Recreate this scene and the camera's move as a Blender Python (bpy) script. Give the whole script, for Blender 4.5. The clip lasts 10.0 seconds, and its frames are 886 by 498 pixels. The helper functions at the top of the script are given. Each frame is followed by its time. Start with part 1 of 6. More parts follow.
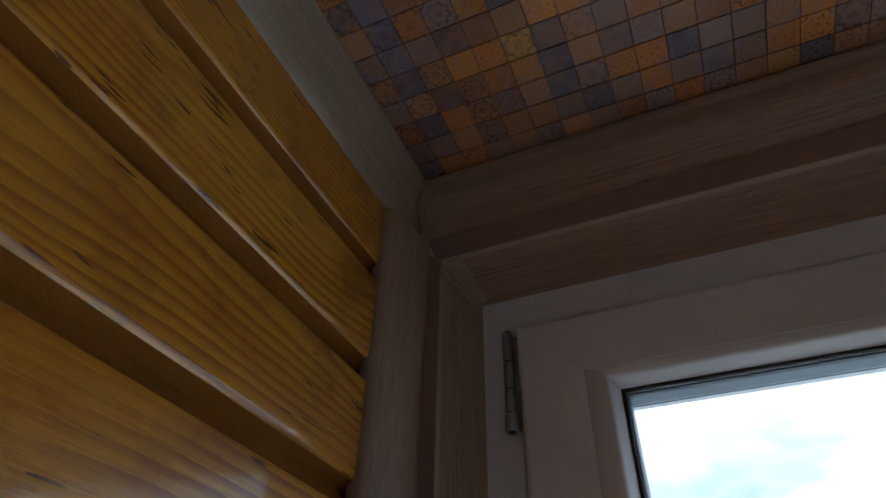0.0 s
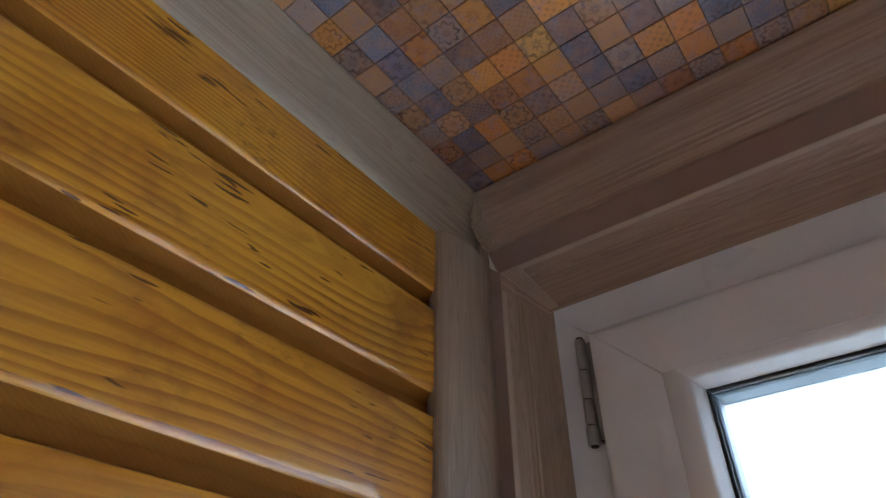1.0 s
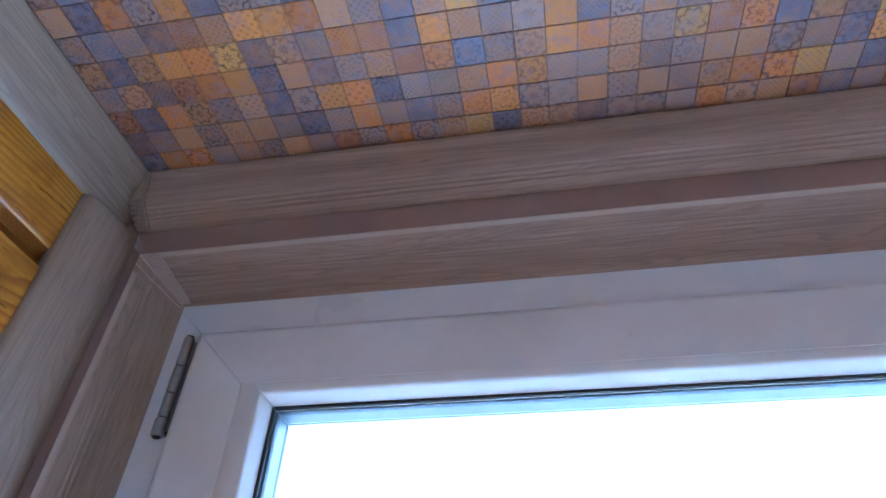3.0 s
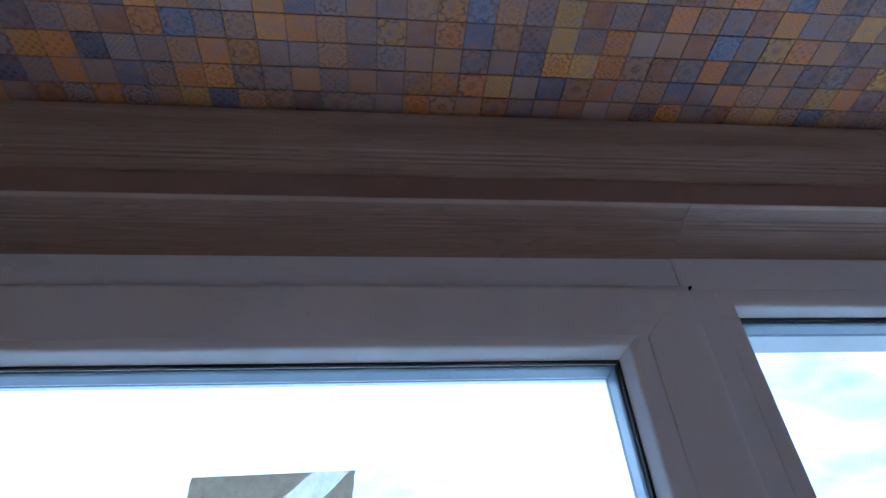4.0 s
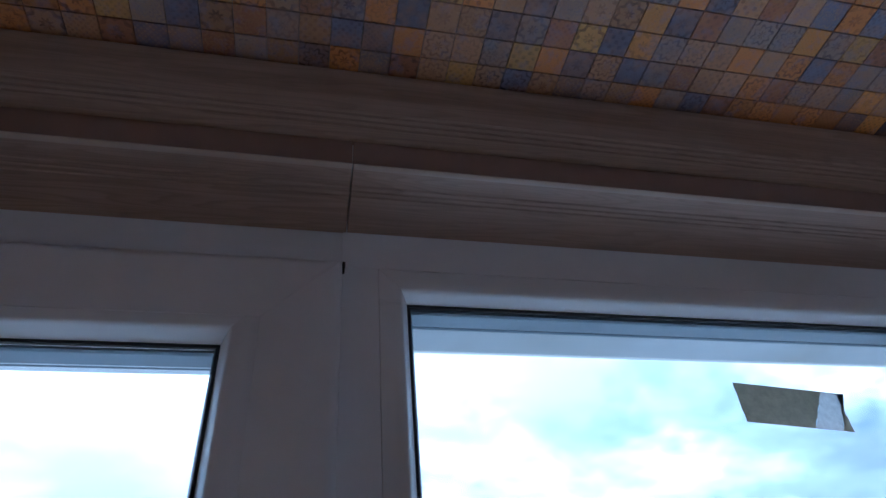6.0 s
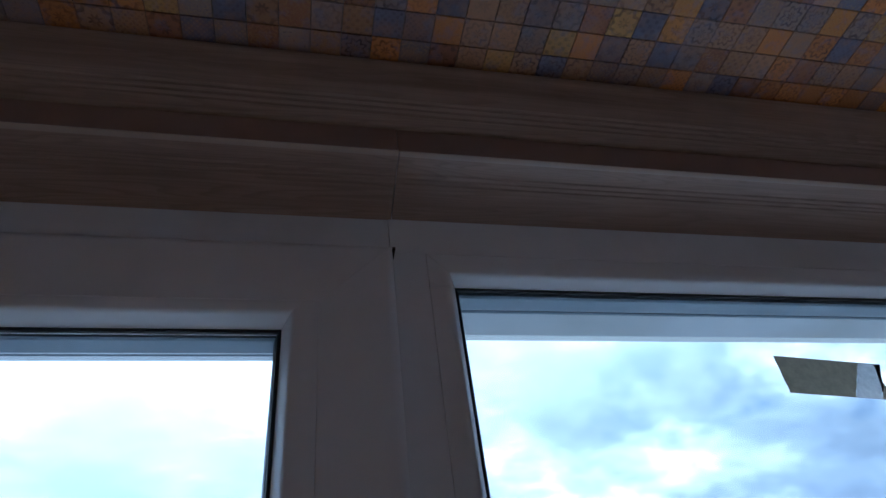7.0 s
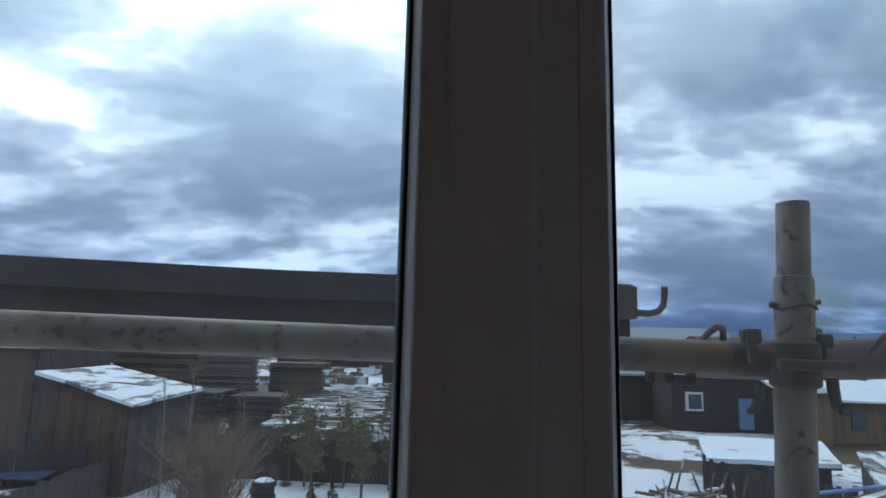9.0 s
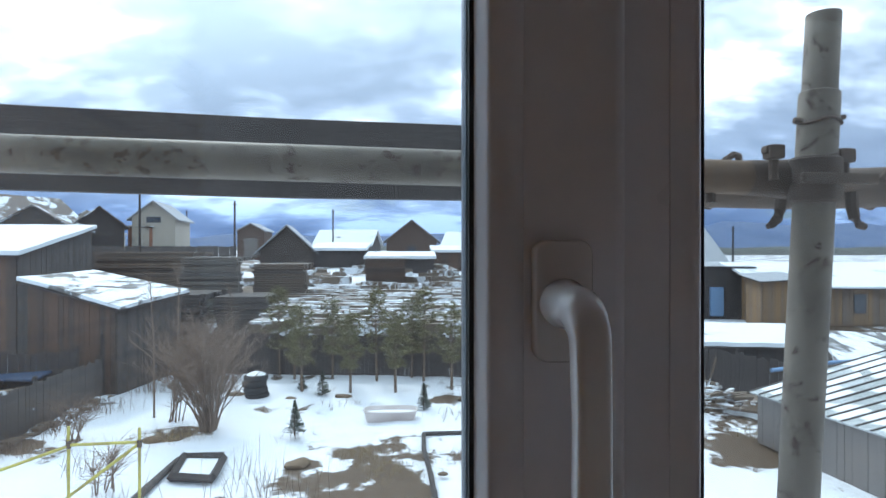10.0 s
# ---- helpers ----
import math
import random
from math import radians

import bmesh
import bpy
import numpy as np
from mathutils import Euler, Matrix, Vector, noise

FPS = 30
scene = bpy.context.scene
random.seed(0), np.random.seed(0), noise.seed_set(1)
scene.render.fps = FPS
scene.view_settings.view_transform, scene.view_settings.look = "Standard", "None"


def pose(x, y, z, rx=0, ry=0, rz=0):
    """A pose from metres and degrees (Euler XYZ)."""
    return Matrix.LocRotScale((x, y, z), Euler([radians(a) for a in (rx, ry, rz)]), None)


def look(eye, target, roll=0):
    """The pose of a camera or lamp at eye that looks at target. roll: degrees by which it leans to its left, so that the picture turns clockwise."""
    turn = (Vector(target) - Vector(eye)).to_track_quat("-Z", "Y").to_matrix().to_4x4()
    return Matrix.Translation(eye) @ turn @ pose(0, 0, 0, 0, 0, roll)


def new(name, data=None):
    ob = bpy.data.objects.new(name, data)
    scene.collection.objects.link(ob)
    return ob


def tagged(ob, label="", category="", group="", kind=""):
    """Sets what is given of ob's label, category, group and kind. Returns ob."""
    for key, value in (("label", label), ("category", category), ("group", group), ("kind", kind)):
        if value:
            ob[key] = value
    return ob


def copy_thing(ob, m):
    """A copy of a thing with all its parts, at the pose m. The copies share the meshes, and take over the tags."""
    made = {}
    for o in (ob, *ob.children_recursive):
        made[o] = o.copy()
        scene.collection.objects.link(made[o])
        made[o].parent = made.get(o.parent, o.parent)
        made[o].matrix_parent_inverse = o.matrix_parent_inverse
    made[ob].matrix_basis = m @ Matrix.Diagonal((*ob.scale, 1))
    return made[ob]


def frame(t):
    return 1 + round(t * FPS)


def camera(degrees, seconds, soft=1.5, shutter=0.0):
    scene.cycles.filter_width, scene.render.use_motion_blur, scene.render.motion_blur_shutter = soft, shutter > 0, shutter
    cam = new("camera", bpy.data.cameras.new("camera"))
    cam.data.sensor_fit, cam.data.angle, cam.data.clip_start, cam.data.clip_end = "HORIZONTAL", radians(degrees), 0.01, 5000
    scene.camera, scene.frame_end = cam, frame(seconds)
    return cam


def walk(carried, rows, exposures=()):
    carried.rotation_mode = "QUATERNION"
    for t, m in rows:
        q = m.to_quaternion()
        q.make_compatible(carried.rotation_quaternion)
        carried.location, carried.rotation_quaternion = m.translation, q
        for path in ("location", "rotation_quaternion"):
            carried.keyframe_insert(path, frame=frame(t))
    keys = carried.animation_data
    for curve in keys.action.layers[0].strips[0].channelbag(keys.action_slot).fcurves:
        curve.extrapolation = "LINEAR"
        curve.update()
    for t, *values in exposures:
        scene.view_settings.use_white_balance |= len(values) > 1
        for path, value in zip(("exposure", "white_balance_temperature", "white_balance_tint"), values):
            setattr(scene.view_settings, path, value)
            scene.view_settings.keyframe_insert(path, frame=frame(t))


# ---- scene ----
cam = camera(71.8, 10.0)
PATH = [
    (0, (-0.614, -0.471, 1.882), (-1.243, 0.92, 3.175), 1.4),
    (0.3, (-0.618, -0.484, 1.901), (-1.537, 0.831, 3.096), 1.0),
    (0.5, (-0.614, -0.477, 1.902), (-1.657, 0.769, 3.069), 1.3),
    (1, (-0.559, -0.463, 1.923), (-1.526, 0.797, 3.139), 0.2),
    (1.5, (-0.541, -0.468, 1.927), (-1.424, 0.821, 3.176), -0.2),
    (2, (-0.543, -0.476, 1.92), (-1.409, 0.815, 3.179), 2.7),
    (2.2, (-0.521, -0.463, 1.924), (-1.283, 0.917, 3.155), 2.2),
    (2.5, (-0.492, -0.445, 1.907), (-1.067, 0.977, 3.19), 2.1),
    (3, (-0.432, -0.444, 1.891), (-0.724, 1.052, 3.187), 2.0),
    (3.2, (-0.421, -0.466, 1.869), (-0.543, 1.064, 3.151), -2.8),
    (4.3, (-0.252, -0.446, 1.868), (0.018, 1.089, 3.122), -4.1),
    (4.5, (-0.221, -0.434, 1.874), (0.068, 1.067, 3.164), -4.9),
    (5, (-0.125, -0.403, 1.877), (0.184, 1.085, 3.177), -5.3),
    (5.5, (-0.053, -0.394, 1.885), (0.311, 1.096, 3.169), -4.8),
    (5.7, (-0.02, -0.391, 1.886), (0.362, 1.092, 3.172), -5.4),
    (6.8, (-0.043, -0.362, 1.864), (0.384, 1.092, 3.169), -7.7),
    (7, (-0.065, -0.372, 1.869), (0.356, 1.093, 3.163), -8.3),
    (7.5, (-0.13, -0.422, 1.876), (0.187, 1.137, 3.089), -6.9),
    (7.8, (-0.134, -0.401, 1.835), (0.078, 1.247, 2.948), -4.1),
    (8, (-0.124, -0.394, 1.805), (0.019, 1.332, 2.807), -2.2),
    (8.1, (-0.124, -0.394, 1.795), (0.002, 1.36, 2.749), -0.8),
    (8.4, (-0.093, -0.378, 1.746), (-0.038, 1.473, 2.499), 4.0),
    (8.5, (-0.086, -0.373, 1.73), (-0.009, 1.495, 2.441), 4.1),
    (8.7, (-0.073, -0.37, 1.695), (0.01, 1.549, 2.254), 2.1),
    (9, (-0.064, -0.376, 1.641), (-0.04, 1.598, 1.962), 1.4),
    (9.5, (-0.083, -0.367, 1.577), (-0.093, 1.631, 1.672), 2.1),
    (9.8, (-0.103, -0.351, 1.544), (-0.073, 1.649, 1.572), 1.8),
    (10, (-0.118, -0.334, 1.528), (-0.023, 1.664, 1.526), -0.0),
]
EXPOSURES = [(0.0, 0.8, 6300, 10), (0.5, 1.6, 6300, 10), (1.0, 2.25, 6100, 10), (2.0, 3.25, 5500, 10), (2.5, 3.25, 4950, 10), (3.2, 2.85, 4600, 10), (4.5, 1.02, 4900, 10), (5.5, 0.97, 4950, 11), (7.0, 0.4, 5100, 10), (7.5, 0.3, 5400, 10),
             (8.0, -0.15, 5500, 11), (8.5, -0.95, 5700, 13), (9.0, -0.7, 5850, 14), (9.5, -0.02, 6050, 14), (10.0, 0.3, 6150, 14)]
walk(cam, [(t, look(eye, target, roll)) for t, eye, target, roll in PATH], EXPOSURES)

# ---- world and sun ----
world = bpy.data.worlds.new("world")
scene.world = world
world.use_nodes = True
wn, wl = world.node_tree.nodes, world.node_tree.links
wn.clear()


def wnode(kind, **values):
    n = wn.new(kind)
    for key, value in values.items():
        n.inputs[key].default_value = value
    return n


SUN_EL, SUN_AZ = radians(42), radians(-24)
sky = wn.new("ShaderNodeTexSky")
sky.sky_type = "NISHITA"
sky.sun_disc = False
sky.sun_elevation, sky.sun_rotation = SUN_EL, SUN_AZ
coords = wn.new("ShaderNodeTexCoord")
split = wn.new("ShaderNodeSeparateXYZ")
wl.new(coords.outputs["Generated"], split.inputs[0])
lift = wn.new("ShaderNodeMath")
lift.operation = "MAXIMUM"
lift.inputs[1].default_value = 0.0
wl.new(split.outputs["Z"], lift.inputs[0])
lift2 = wn.new("ShaderNodeMath")
lift2.operation = "ADD"
lift2.inputs[1].default_value = 0.30
wl.new(lift.outputs[0], lift2.inputs[0])
flat = []
for axis in ("X", "Y"):
    d = wn.new("ShaderNodeMath")
    d.operation = "DIVIDE"
    wl.new(split.outputs[axis], d.inputs[0])
    wl.new(lift2.outputs[0], d.inputs[1])
    flat.append(d)
plane = wn.new("ShaderNodeCombineXYZ")
wl.new(flat[0].outputs[0], plane.inputs[0])
wl.new(flat[1].outputs[0], plane.inputs[1])


def cloud_noise(scale, detail, rough, distortion, offset, stretch):
    m = wn.new("ShaderNodeMapping")
    m.inputs["Location"].default_value = offset
    m.inputs["Scale"].default_value = stretch
    wl.new(plane.outputs[0], m.inputs[0])
    n = wnode("ShaderNodeTexNoise", Scale=scale, Detail=detail, Roughness=rough, Distortion=distortion)
    wl.new(m.outputs[0], n.inputs["Vector"])
    return n


def wramp(stops, source):
    r = wn.new("ShaderNodeValToRGB")
    r.color_ramp.elements.remove(r.color_ramp.elements[1])
    for k, (at, c) in enumerate(stops):
        e = r.color_ramp.elements[0] if k == 0 else r.color_ramp.elements.new(at)
        e.position, e.color = at, (*c, 1)
    wl.new(source, r.inputs[0])
    return r


cover = wramp([(0.32, (0, 0, 0)), (0.39, (1, 1, 1))], cloud_noise(1.5, 8, 0.55, 0.3, (3.1, 1.4, 0), (0.8, 1.1, 1)).outputs[0])
body = wramp([(0.39, (0.34, 0.41, 0.52)), (0.47, (0.47, 0.55, 0.68)), (0.525, (0.76, 0.84, 0.96)), (0.575, (1.32, 1.39, 1.45))],
             cloud_noise(1.35, 12, 0.63, 0.12, (0.16, 2.3, 0), (0.80, 1.15, 1)).outputs[0])
clear = wn.new("ShaderNodeMix")
clear.data_type = "RGBA"
clear.blend_type = "MULTIPLY"
clear.inputs["Factor"].default_value = 1.0
wl.new(sky.outputs[0], clear.inputs[6])
clear.inputs[7].default_value = (0.09, 0.09, 0.09, 1)
mixed = wn.new("ShaderNodeMix")
mixed.data_type = "RGBA"
wl.new(cover.outputs[0], mixed.inputs["Factor"])
wl.new(clear.outputs[2], mixed.inputs[6])
wl.new(body.outputs[0], mixed.inputs[7])
# the cloud deck is brightest round the sun
sun_way = Vector((math.sin(SUN_AZ) * math.cos(SUN_EL), math.cos(SUN_AZ) * math.cos(SUN_EL), math.sin(SUN_EL)))
near = wn.new("ShaderNodeVectorMath")
near.operation = "DOT_PRODUCT"
near.inputs[1].default_value = sun_way
wl.new(coords.outputs["Generated"], near.inputs[0])
veil = wramp([(0.0, (0.95, 0.97, 1.0)), (0.72, (1.25, 1.27, 1.3)), (0.86, (1.5, 1.5, 1.5)), (0.94, (2.1, 2.08, 2.0)), (1.0, (2.3, 2.28, 2.2))], near.outputs["Value"])
lit = wn.new("ShaderNodeMix")
lit.data_type = "RGBA"
lit.blend_type = "MULTIPLY"
lit.inputs["Factor"].default_value = 1.0
wl.new(mixed.outputs[2], lit.inputs[6])
wl.new(veil.outputs[0], lit.inputs[7])
low = wramp([(0.0, (0.30, 0.40, 0.62)), (0.055, (0.42, 0.53, 0.74)), (0.12, (0.85, 0.90, 0.99)), (0.20, (0.85, 0.88, 0.93)), (0.34, (1.22, 1.22, 1.20)), (0.6, (1.5, 1.47, 1.38))], split.outputs["Z"])
deep = wn.new("ShaderNodeMix")
deep.data_type = "RGBA"
deep.blend_type = "MULTIPLY"
deep.inputs["Factor"].default_value = 1.0
wl.new(lit.outputs[2], deep.inputs[6])
wl.new(low.outputs[0], deep.inputs[7])
back = wnode("ShaderNodeBackground", Strength=1.0)
# higher up the clouds merge into a thin bright veil
high = wramp([(0.37, (0, 0, 0)), (0.56, (0.68, 0.68, 0.68))], split.outputs["Z"])
merged = wn.new("ShaderNodeMix")
merged.data_type = "RGBA"
wl.new(high.outputs[0], merged.inputs["Factor"])
wl.new(deep.outputs[2], merged.inputs[6])
merged.inputs[7].default_value = (1.28, 1.47, 1.60, 1)
wl.new(merged.outputs[2], back.inputs[0])
wout = wn.new("ShaderNodeOutputWorld")
wl.new(back.outputs[0], wout.inputs[0])

sun = new("sun", bpy.data.lights.new("sun", "SUN"))
sun.data.energy, sun.data.angle, sun.data.color = 1.4, radians(6), (1.0, 0.95, 0.88)
sun.matrix_world = look(sun_way * 50, (0, 0, 0))


# ---- materials ----
GROUND_Z = -2.9


def material(name, rough=0.5, metal=0.0, spec=0.5, coat=0.0):
    m = bpy.data.materials.new(name)
    m.use_nodes = True
    p = m.node_tree.nodes["Principled BSDF"]
    p.inputs["Roughness"].default_value, p.inputs["Metallic"].default_value = rough, metal
    p.inputs["Specular IOR Level"].default_value, p.inputs["Coat Weight"].default_value = spec, coat
    p.inputs["Coat Roughness"].default_value = 0.12
    return m, m.node_tree.nodes, m.node_tree.links, p


def node(nt, kind, inputs=(), **props):
    n = nt.nodes.new(kind)
    for key, value in props.items():
        if key == "operation":
            n.operation = value
        elif key == "data_type":
            n.data_type = value
        elif key == "blend_type":
            n.blend_type = value
    for key, value in inputs:
        if isinstance(value, bpy.types.NodeSocket):
            nt.links.new(value, n.inputs[key])
        else:
            n.inputs[key].default_value = value
    return n


def mapped(nt, scale, random_shift=0.0, which="Object"):
    """Texture coordinates in metres times scale, shifted by each object's own random number."""
    c = node(nt, "ShaderNodeTexCoord")
    out = c.outputs[which]
    if random_shift:
        info = node(nt, "ShaderNodeObjectInfo")
        k = node(nt, "ShaderNodeMath", [(0, info.outputs["Random"]), (1, random_shift)], operation="MULTIPLY")
        out = node(nt, "ShaderNodeVectorMath", [(0, out), (1, k.outputs[0])], operation="ADD").outputs[0]
    return node(nt, "ShaderNodeVectorMath", [(0, out), (1, scale)], operation="MULTIPLY").outputs[0]


def noise_of(nt, vec, scale=1.0, detail=4.0, rough=0.55, distortion=0.0):
    return node(nt, "ShaderNodeTexNoise", [("Vector", vec), ("Scale", scale), ("Detail", detail), ("Roughness", rough), ("Distortion", distortion)]).outputs[0]


def ramp(nt, source, stops, constant=False):
    r = nt.nodes.new("ShaderNodeValToRGB")
    if constant:
        r.color_ramp.interpolation = "CONSTANT"
    r.color_ramp.elements.remove(r.color_ramp.elements[1])
    for k, (at, c) in enumerate(stops):
        e = r.color_ramp.elements[0] if k == 0 else r.color_ramp.elements.new(at)
        c = (c, c, c) if isinstance(c, (int, float)) else c
        e.position, e.color = at, (*c, 1)
    nt.links.new(source, r.inputs[0])
    return r.outputs[0]


def mix(nt, fac, a, b, blend="MIX"):
    n = node(nt, "ShaderNodeMix", data_type="RGBA", blend_type=blend)
    for key, v in (("Factor", fac), (6, a), (7, b)):
        if isinstance(v, bpy.types.NodeSocket):
            nt.links.new(v, n.inputs[key])
        elif key == "Factor":
            n.inputs[key].default_value = v
        else:
            n.inputs[key].default_value = (*v, 1)
    return n.outputs[2]


def bump(nt, p, height, strength=0.3, distance=0.002):
    b = node(nt, "ShaderNodeBump", [("Height", height), ("Strength", strength), ("Distance", distance)])
    nt.links.new(b.outputs[0], p.inputs["Normal"])


def plain(name, colour, rough=0.5, metal=0.0, vary=0.15, scale=30.0, dirt=None, relief=0.1, spec=0.5):
    """A simple surface: colour with fine and coarse variation, a little dirt and relief."""
    m, ns, ls, p = material(name, rough, metal, spec)
    nt = m.node_tree
    v = mapped(nt, (1, 1, 1), 3.0)
    fine, coarse = noise_of(nt, v, scale, 6), noise_of(nt, v, scale * 0.13, 3)
    dark = tuple(c * (1 - vary) for c in colour)
    light = tuple(min(1, c * (1 + vary)) for c in colour)
    c = mix(nt, fine, dark, light)
    if dirt:
        c = mix(nt, ramp(nt, coarse, [(0.45, 0.0), (0.7, 0.8)]), c, dirt)
    nt.links.new(c, p.inputs["Base Color"])
    nt.links.new(ramp(nt, coarse, [(0.3, max(0, rough - 0.08)), (0.7, min(1, rough + 0.12))]), p.inputs["Roughness"])
    if relief:
        bump(nt, p, fine, relief, 0.002)
    return m


def pine():
    """Varnished golden pine: growth rings cut flat, resin streaks and knots, under a clear glossy coat."""
    m, ns, ls, p = material("varnished_pine", 0.36, 0, 0.4, 0.85)
    nt = m.node_tree
    p.inputs["Coat Roughness"].default_value = 0.05
    # slow height field: its contour lines are the growth rings of a flat-sawn face
    v = mapped(nt, (1.0, 0.16, 1.0), 7.0)
    field = noise_of(nt, v, 7.5, 1.5, 0.45, 0.25)
    z = node(nt, "ShaderNodeSeparateXYZ", [(0, mapped(nt, (1, 1, 1), 0.0))]).outputs[2]
    across = node(nt, "ShaderNodeMath", [(0, z), (1, 0.62)], operation="MULTIPLY").outputs[0]
    height = node(nt, "ShaderNodeMath", [(0, field), (1, 0.135), (2, across)], operation="MULTIPLY_ADD").outputs[0]
    rough_edge = node(nt, "ShaderNodeMath", [(0, noise_of(nt, mapped(nt, (1, 0.25, 1), 3.0), 70.0, 3)), (1, 0.0028), (2, height)], operation="MULTIPLY_ADD").outputs[0]
    turn = node(nt, "ShaderNodeMath", [(0, rough_edge), (1, 190.0)], operation="MULTIPLY").outputs[0]
    rings = node(nt, "ShaderNodeMath", [(0, turn)], operation="FRACT").outputs[0]
    broad = noise_of(nt, mapped(nt, (1, 0.45, 1), 5.0), 9.0, 4, 0.6, 0.6)
    base = ramp(nt, broad, [(0.28, (0.45, 0.152, 0.011)), (0.46, (0.65, 0.290, 0.022)), (0.70, (0.74, 0.390, 0.043))])
    strength = ramp(nt, noise_of(nt, mapped(nt, (1, 0.5, 1), 9.0), 12.0, 3), [(0.35, 0.35), (0.58, 1.0)])
    late = node(nt, "ShaderNodeMath", [(0, ramp(nt, rings, [(0.0, 0.0), (0.40, 0.05), (0.72, 0.66), (0.92, 0.85), (1.0, 0.0)])), (1, strength)], operation="MULTIPLY").outputs[0]
    c = mix(nt, late, base, (0.245, 0.070, 0.006))
    fibre = noise_of(nt, mapped(nt, (1.0, 0.03, 1.0), 4.0), 420.0, 2, 0.6)
    c = mix(nt, ramp(nt, fibre, [(0.36, 0.22), (0.56, 0.0)]), c, (0.30, 0.10, 0.012))
    blot = noise_of(nt, mapped(nt, (1, 0.7, 1), 6.0), 20.0, 5, 0.62, 0.5)
    c = mix(nt, ramp(nt, blot, [(0.53, 0.0), (0.70, 0.66)]), c, (0.21, 0.060, 0.008))
    # short dark resin ducts lying along the grain, thick in some places and absent in others
    streak = noise_of(nt, mapped(nt, (1.0, 0.10, 1.0), 9.0), 260.0, 1, 0.5)
    place = noise_of(nt, mapped(nt, (1, 0.8, 1), 11.0), 13.0, 2)
    mask = node(nt, "ShaderNodeMath", [(0, ramp(nt, streak, [(0.664, 0.0), (0.694, 1.0)])), (1, ramp(nt, place, [(0.46, 0.0), (0.52, 1.0)]))], operation="MULTIPLY").outputs[0]
    c = mix(nt, mask, c, (0.034, 0.013, 0.004))
    knots = node(nt, "ShaderNodeTexVoronoi", [("Vector", mapped(nt, (1.0, 0.62, 1.0), 13.0)), ("Scale", 4.6)]).outputs["Distance"]
    ragged = node(nt, "ShaderNodeMath", [(0, noise_of(nt, mapped(nt, (1, 1, 1), 3.0), 150.0, 4)), (1, 0.10), (2, knots)], operation="MULTIPLY_ADD").outputs[0]
    c = mix(nt, ramp(nt, ragged, [(0.08, 0.95), (0.12, 0.6), (0.17, 0.2), (0.26, 0.0)]), c, (0.09, 0.032, 0.010))
    # mildew specks in clusters
    fleck = noise_of(nt, mapped(nt, (1, 0.35, 1), 8.0), 190.0, 5, 0.7)
    cluster = noise_of(nt, mapped(nt, (1, 0.8, 1), 15.0), 15.0, 3, 0.6)
    dots = node(nt, "ShaderNodeMath", [(0, ramp(nt, fleck, [(0.50, 0.0), (0.66, 0.7)])), (1, ramp(nt, cluster, [(0.60, 0.0), (0.70, 1.0)]))], operation="MULTIPLY").outputs[0]
    c = mix(nt, dots, c, (0.05, 0.026, 0.014))
    own = node(nt, "ShaderNodeObjectInfo").outputs["Random"]
    c = mix(nt, ramp(nt, own, [(0.0, 0.0), (1.0, 0.30)]), c, (0.34, 0.10, 0.010))
    nt.links.new(c, p.inputs["Base Color"])
    nt.links.new(ramp(nt, broad, [(0.3, 0.26), (0.7, 0.42)]), p.inputs["Roughness"])
    bump(nt, p, fibre, 0.25, 0.0010)
    ripple = node(nt, "ShaderNodeBump", [("Height", noise_of(nt, mapped(nt, (1, 0.3, 1), 2.0), 150.0, 4, 0.6)), ("Strength", 0.25), ("Distance", 0.0005)])
    nt.links.new(ripple.outputs[0], p.inputs["Coat Normal"])
    return m


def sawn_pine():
    """The rough-sawn, unplaned edge of the boards, dark where it drank the varnish and darkened further to stand in for
    groove shade.
    """
    m, ns, ls, p = material("rough_sawn_shaded_pine", 0.8, 0, 0.15, 0.0)
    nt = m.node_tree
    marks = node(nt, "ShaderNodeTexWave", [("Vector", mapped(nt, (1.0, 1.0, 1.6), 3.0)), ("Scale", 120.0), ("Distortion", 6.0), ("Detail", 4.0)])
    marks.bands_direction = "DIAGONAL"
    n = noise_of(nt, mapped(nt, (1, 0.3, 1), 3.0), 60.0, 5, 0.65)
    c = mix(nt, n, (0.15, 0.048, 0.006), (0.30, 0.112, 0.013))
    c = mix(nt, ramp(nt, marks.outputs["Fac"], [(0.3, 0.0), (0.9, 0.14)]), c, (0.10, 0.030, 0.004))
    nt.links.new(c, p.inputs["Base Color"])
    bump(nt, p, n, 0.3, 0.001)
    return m


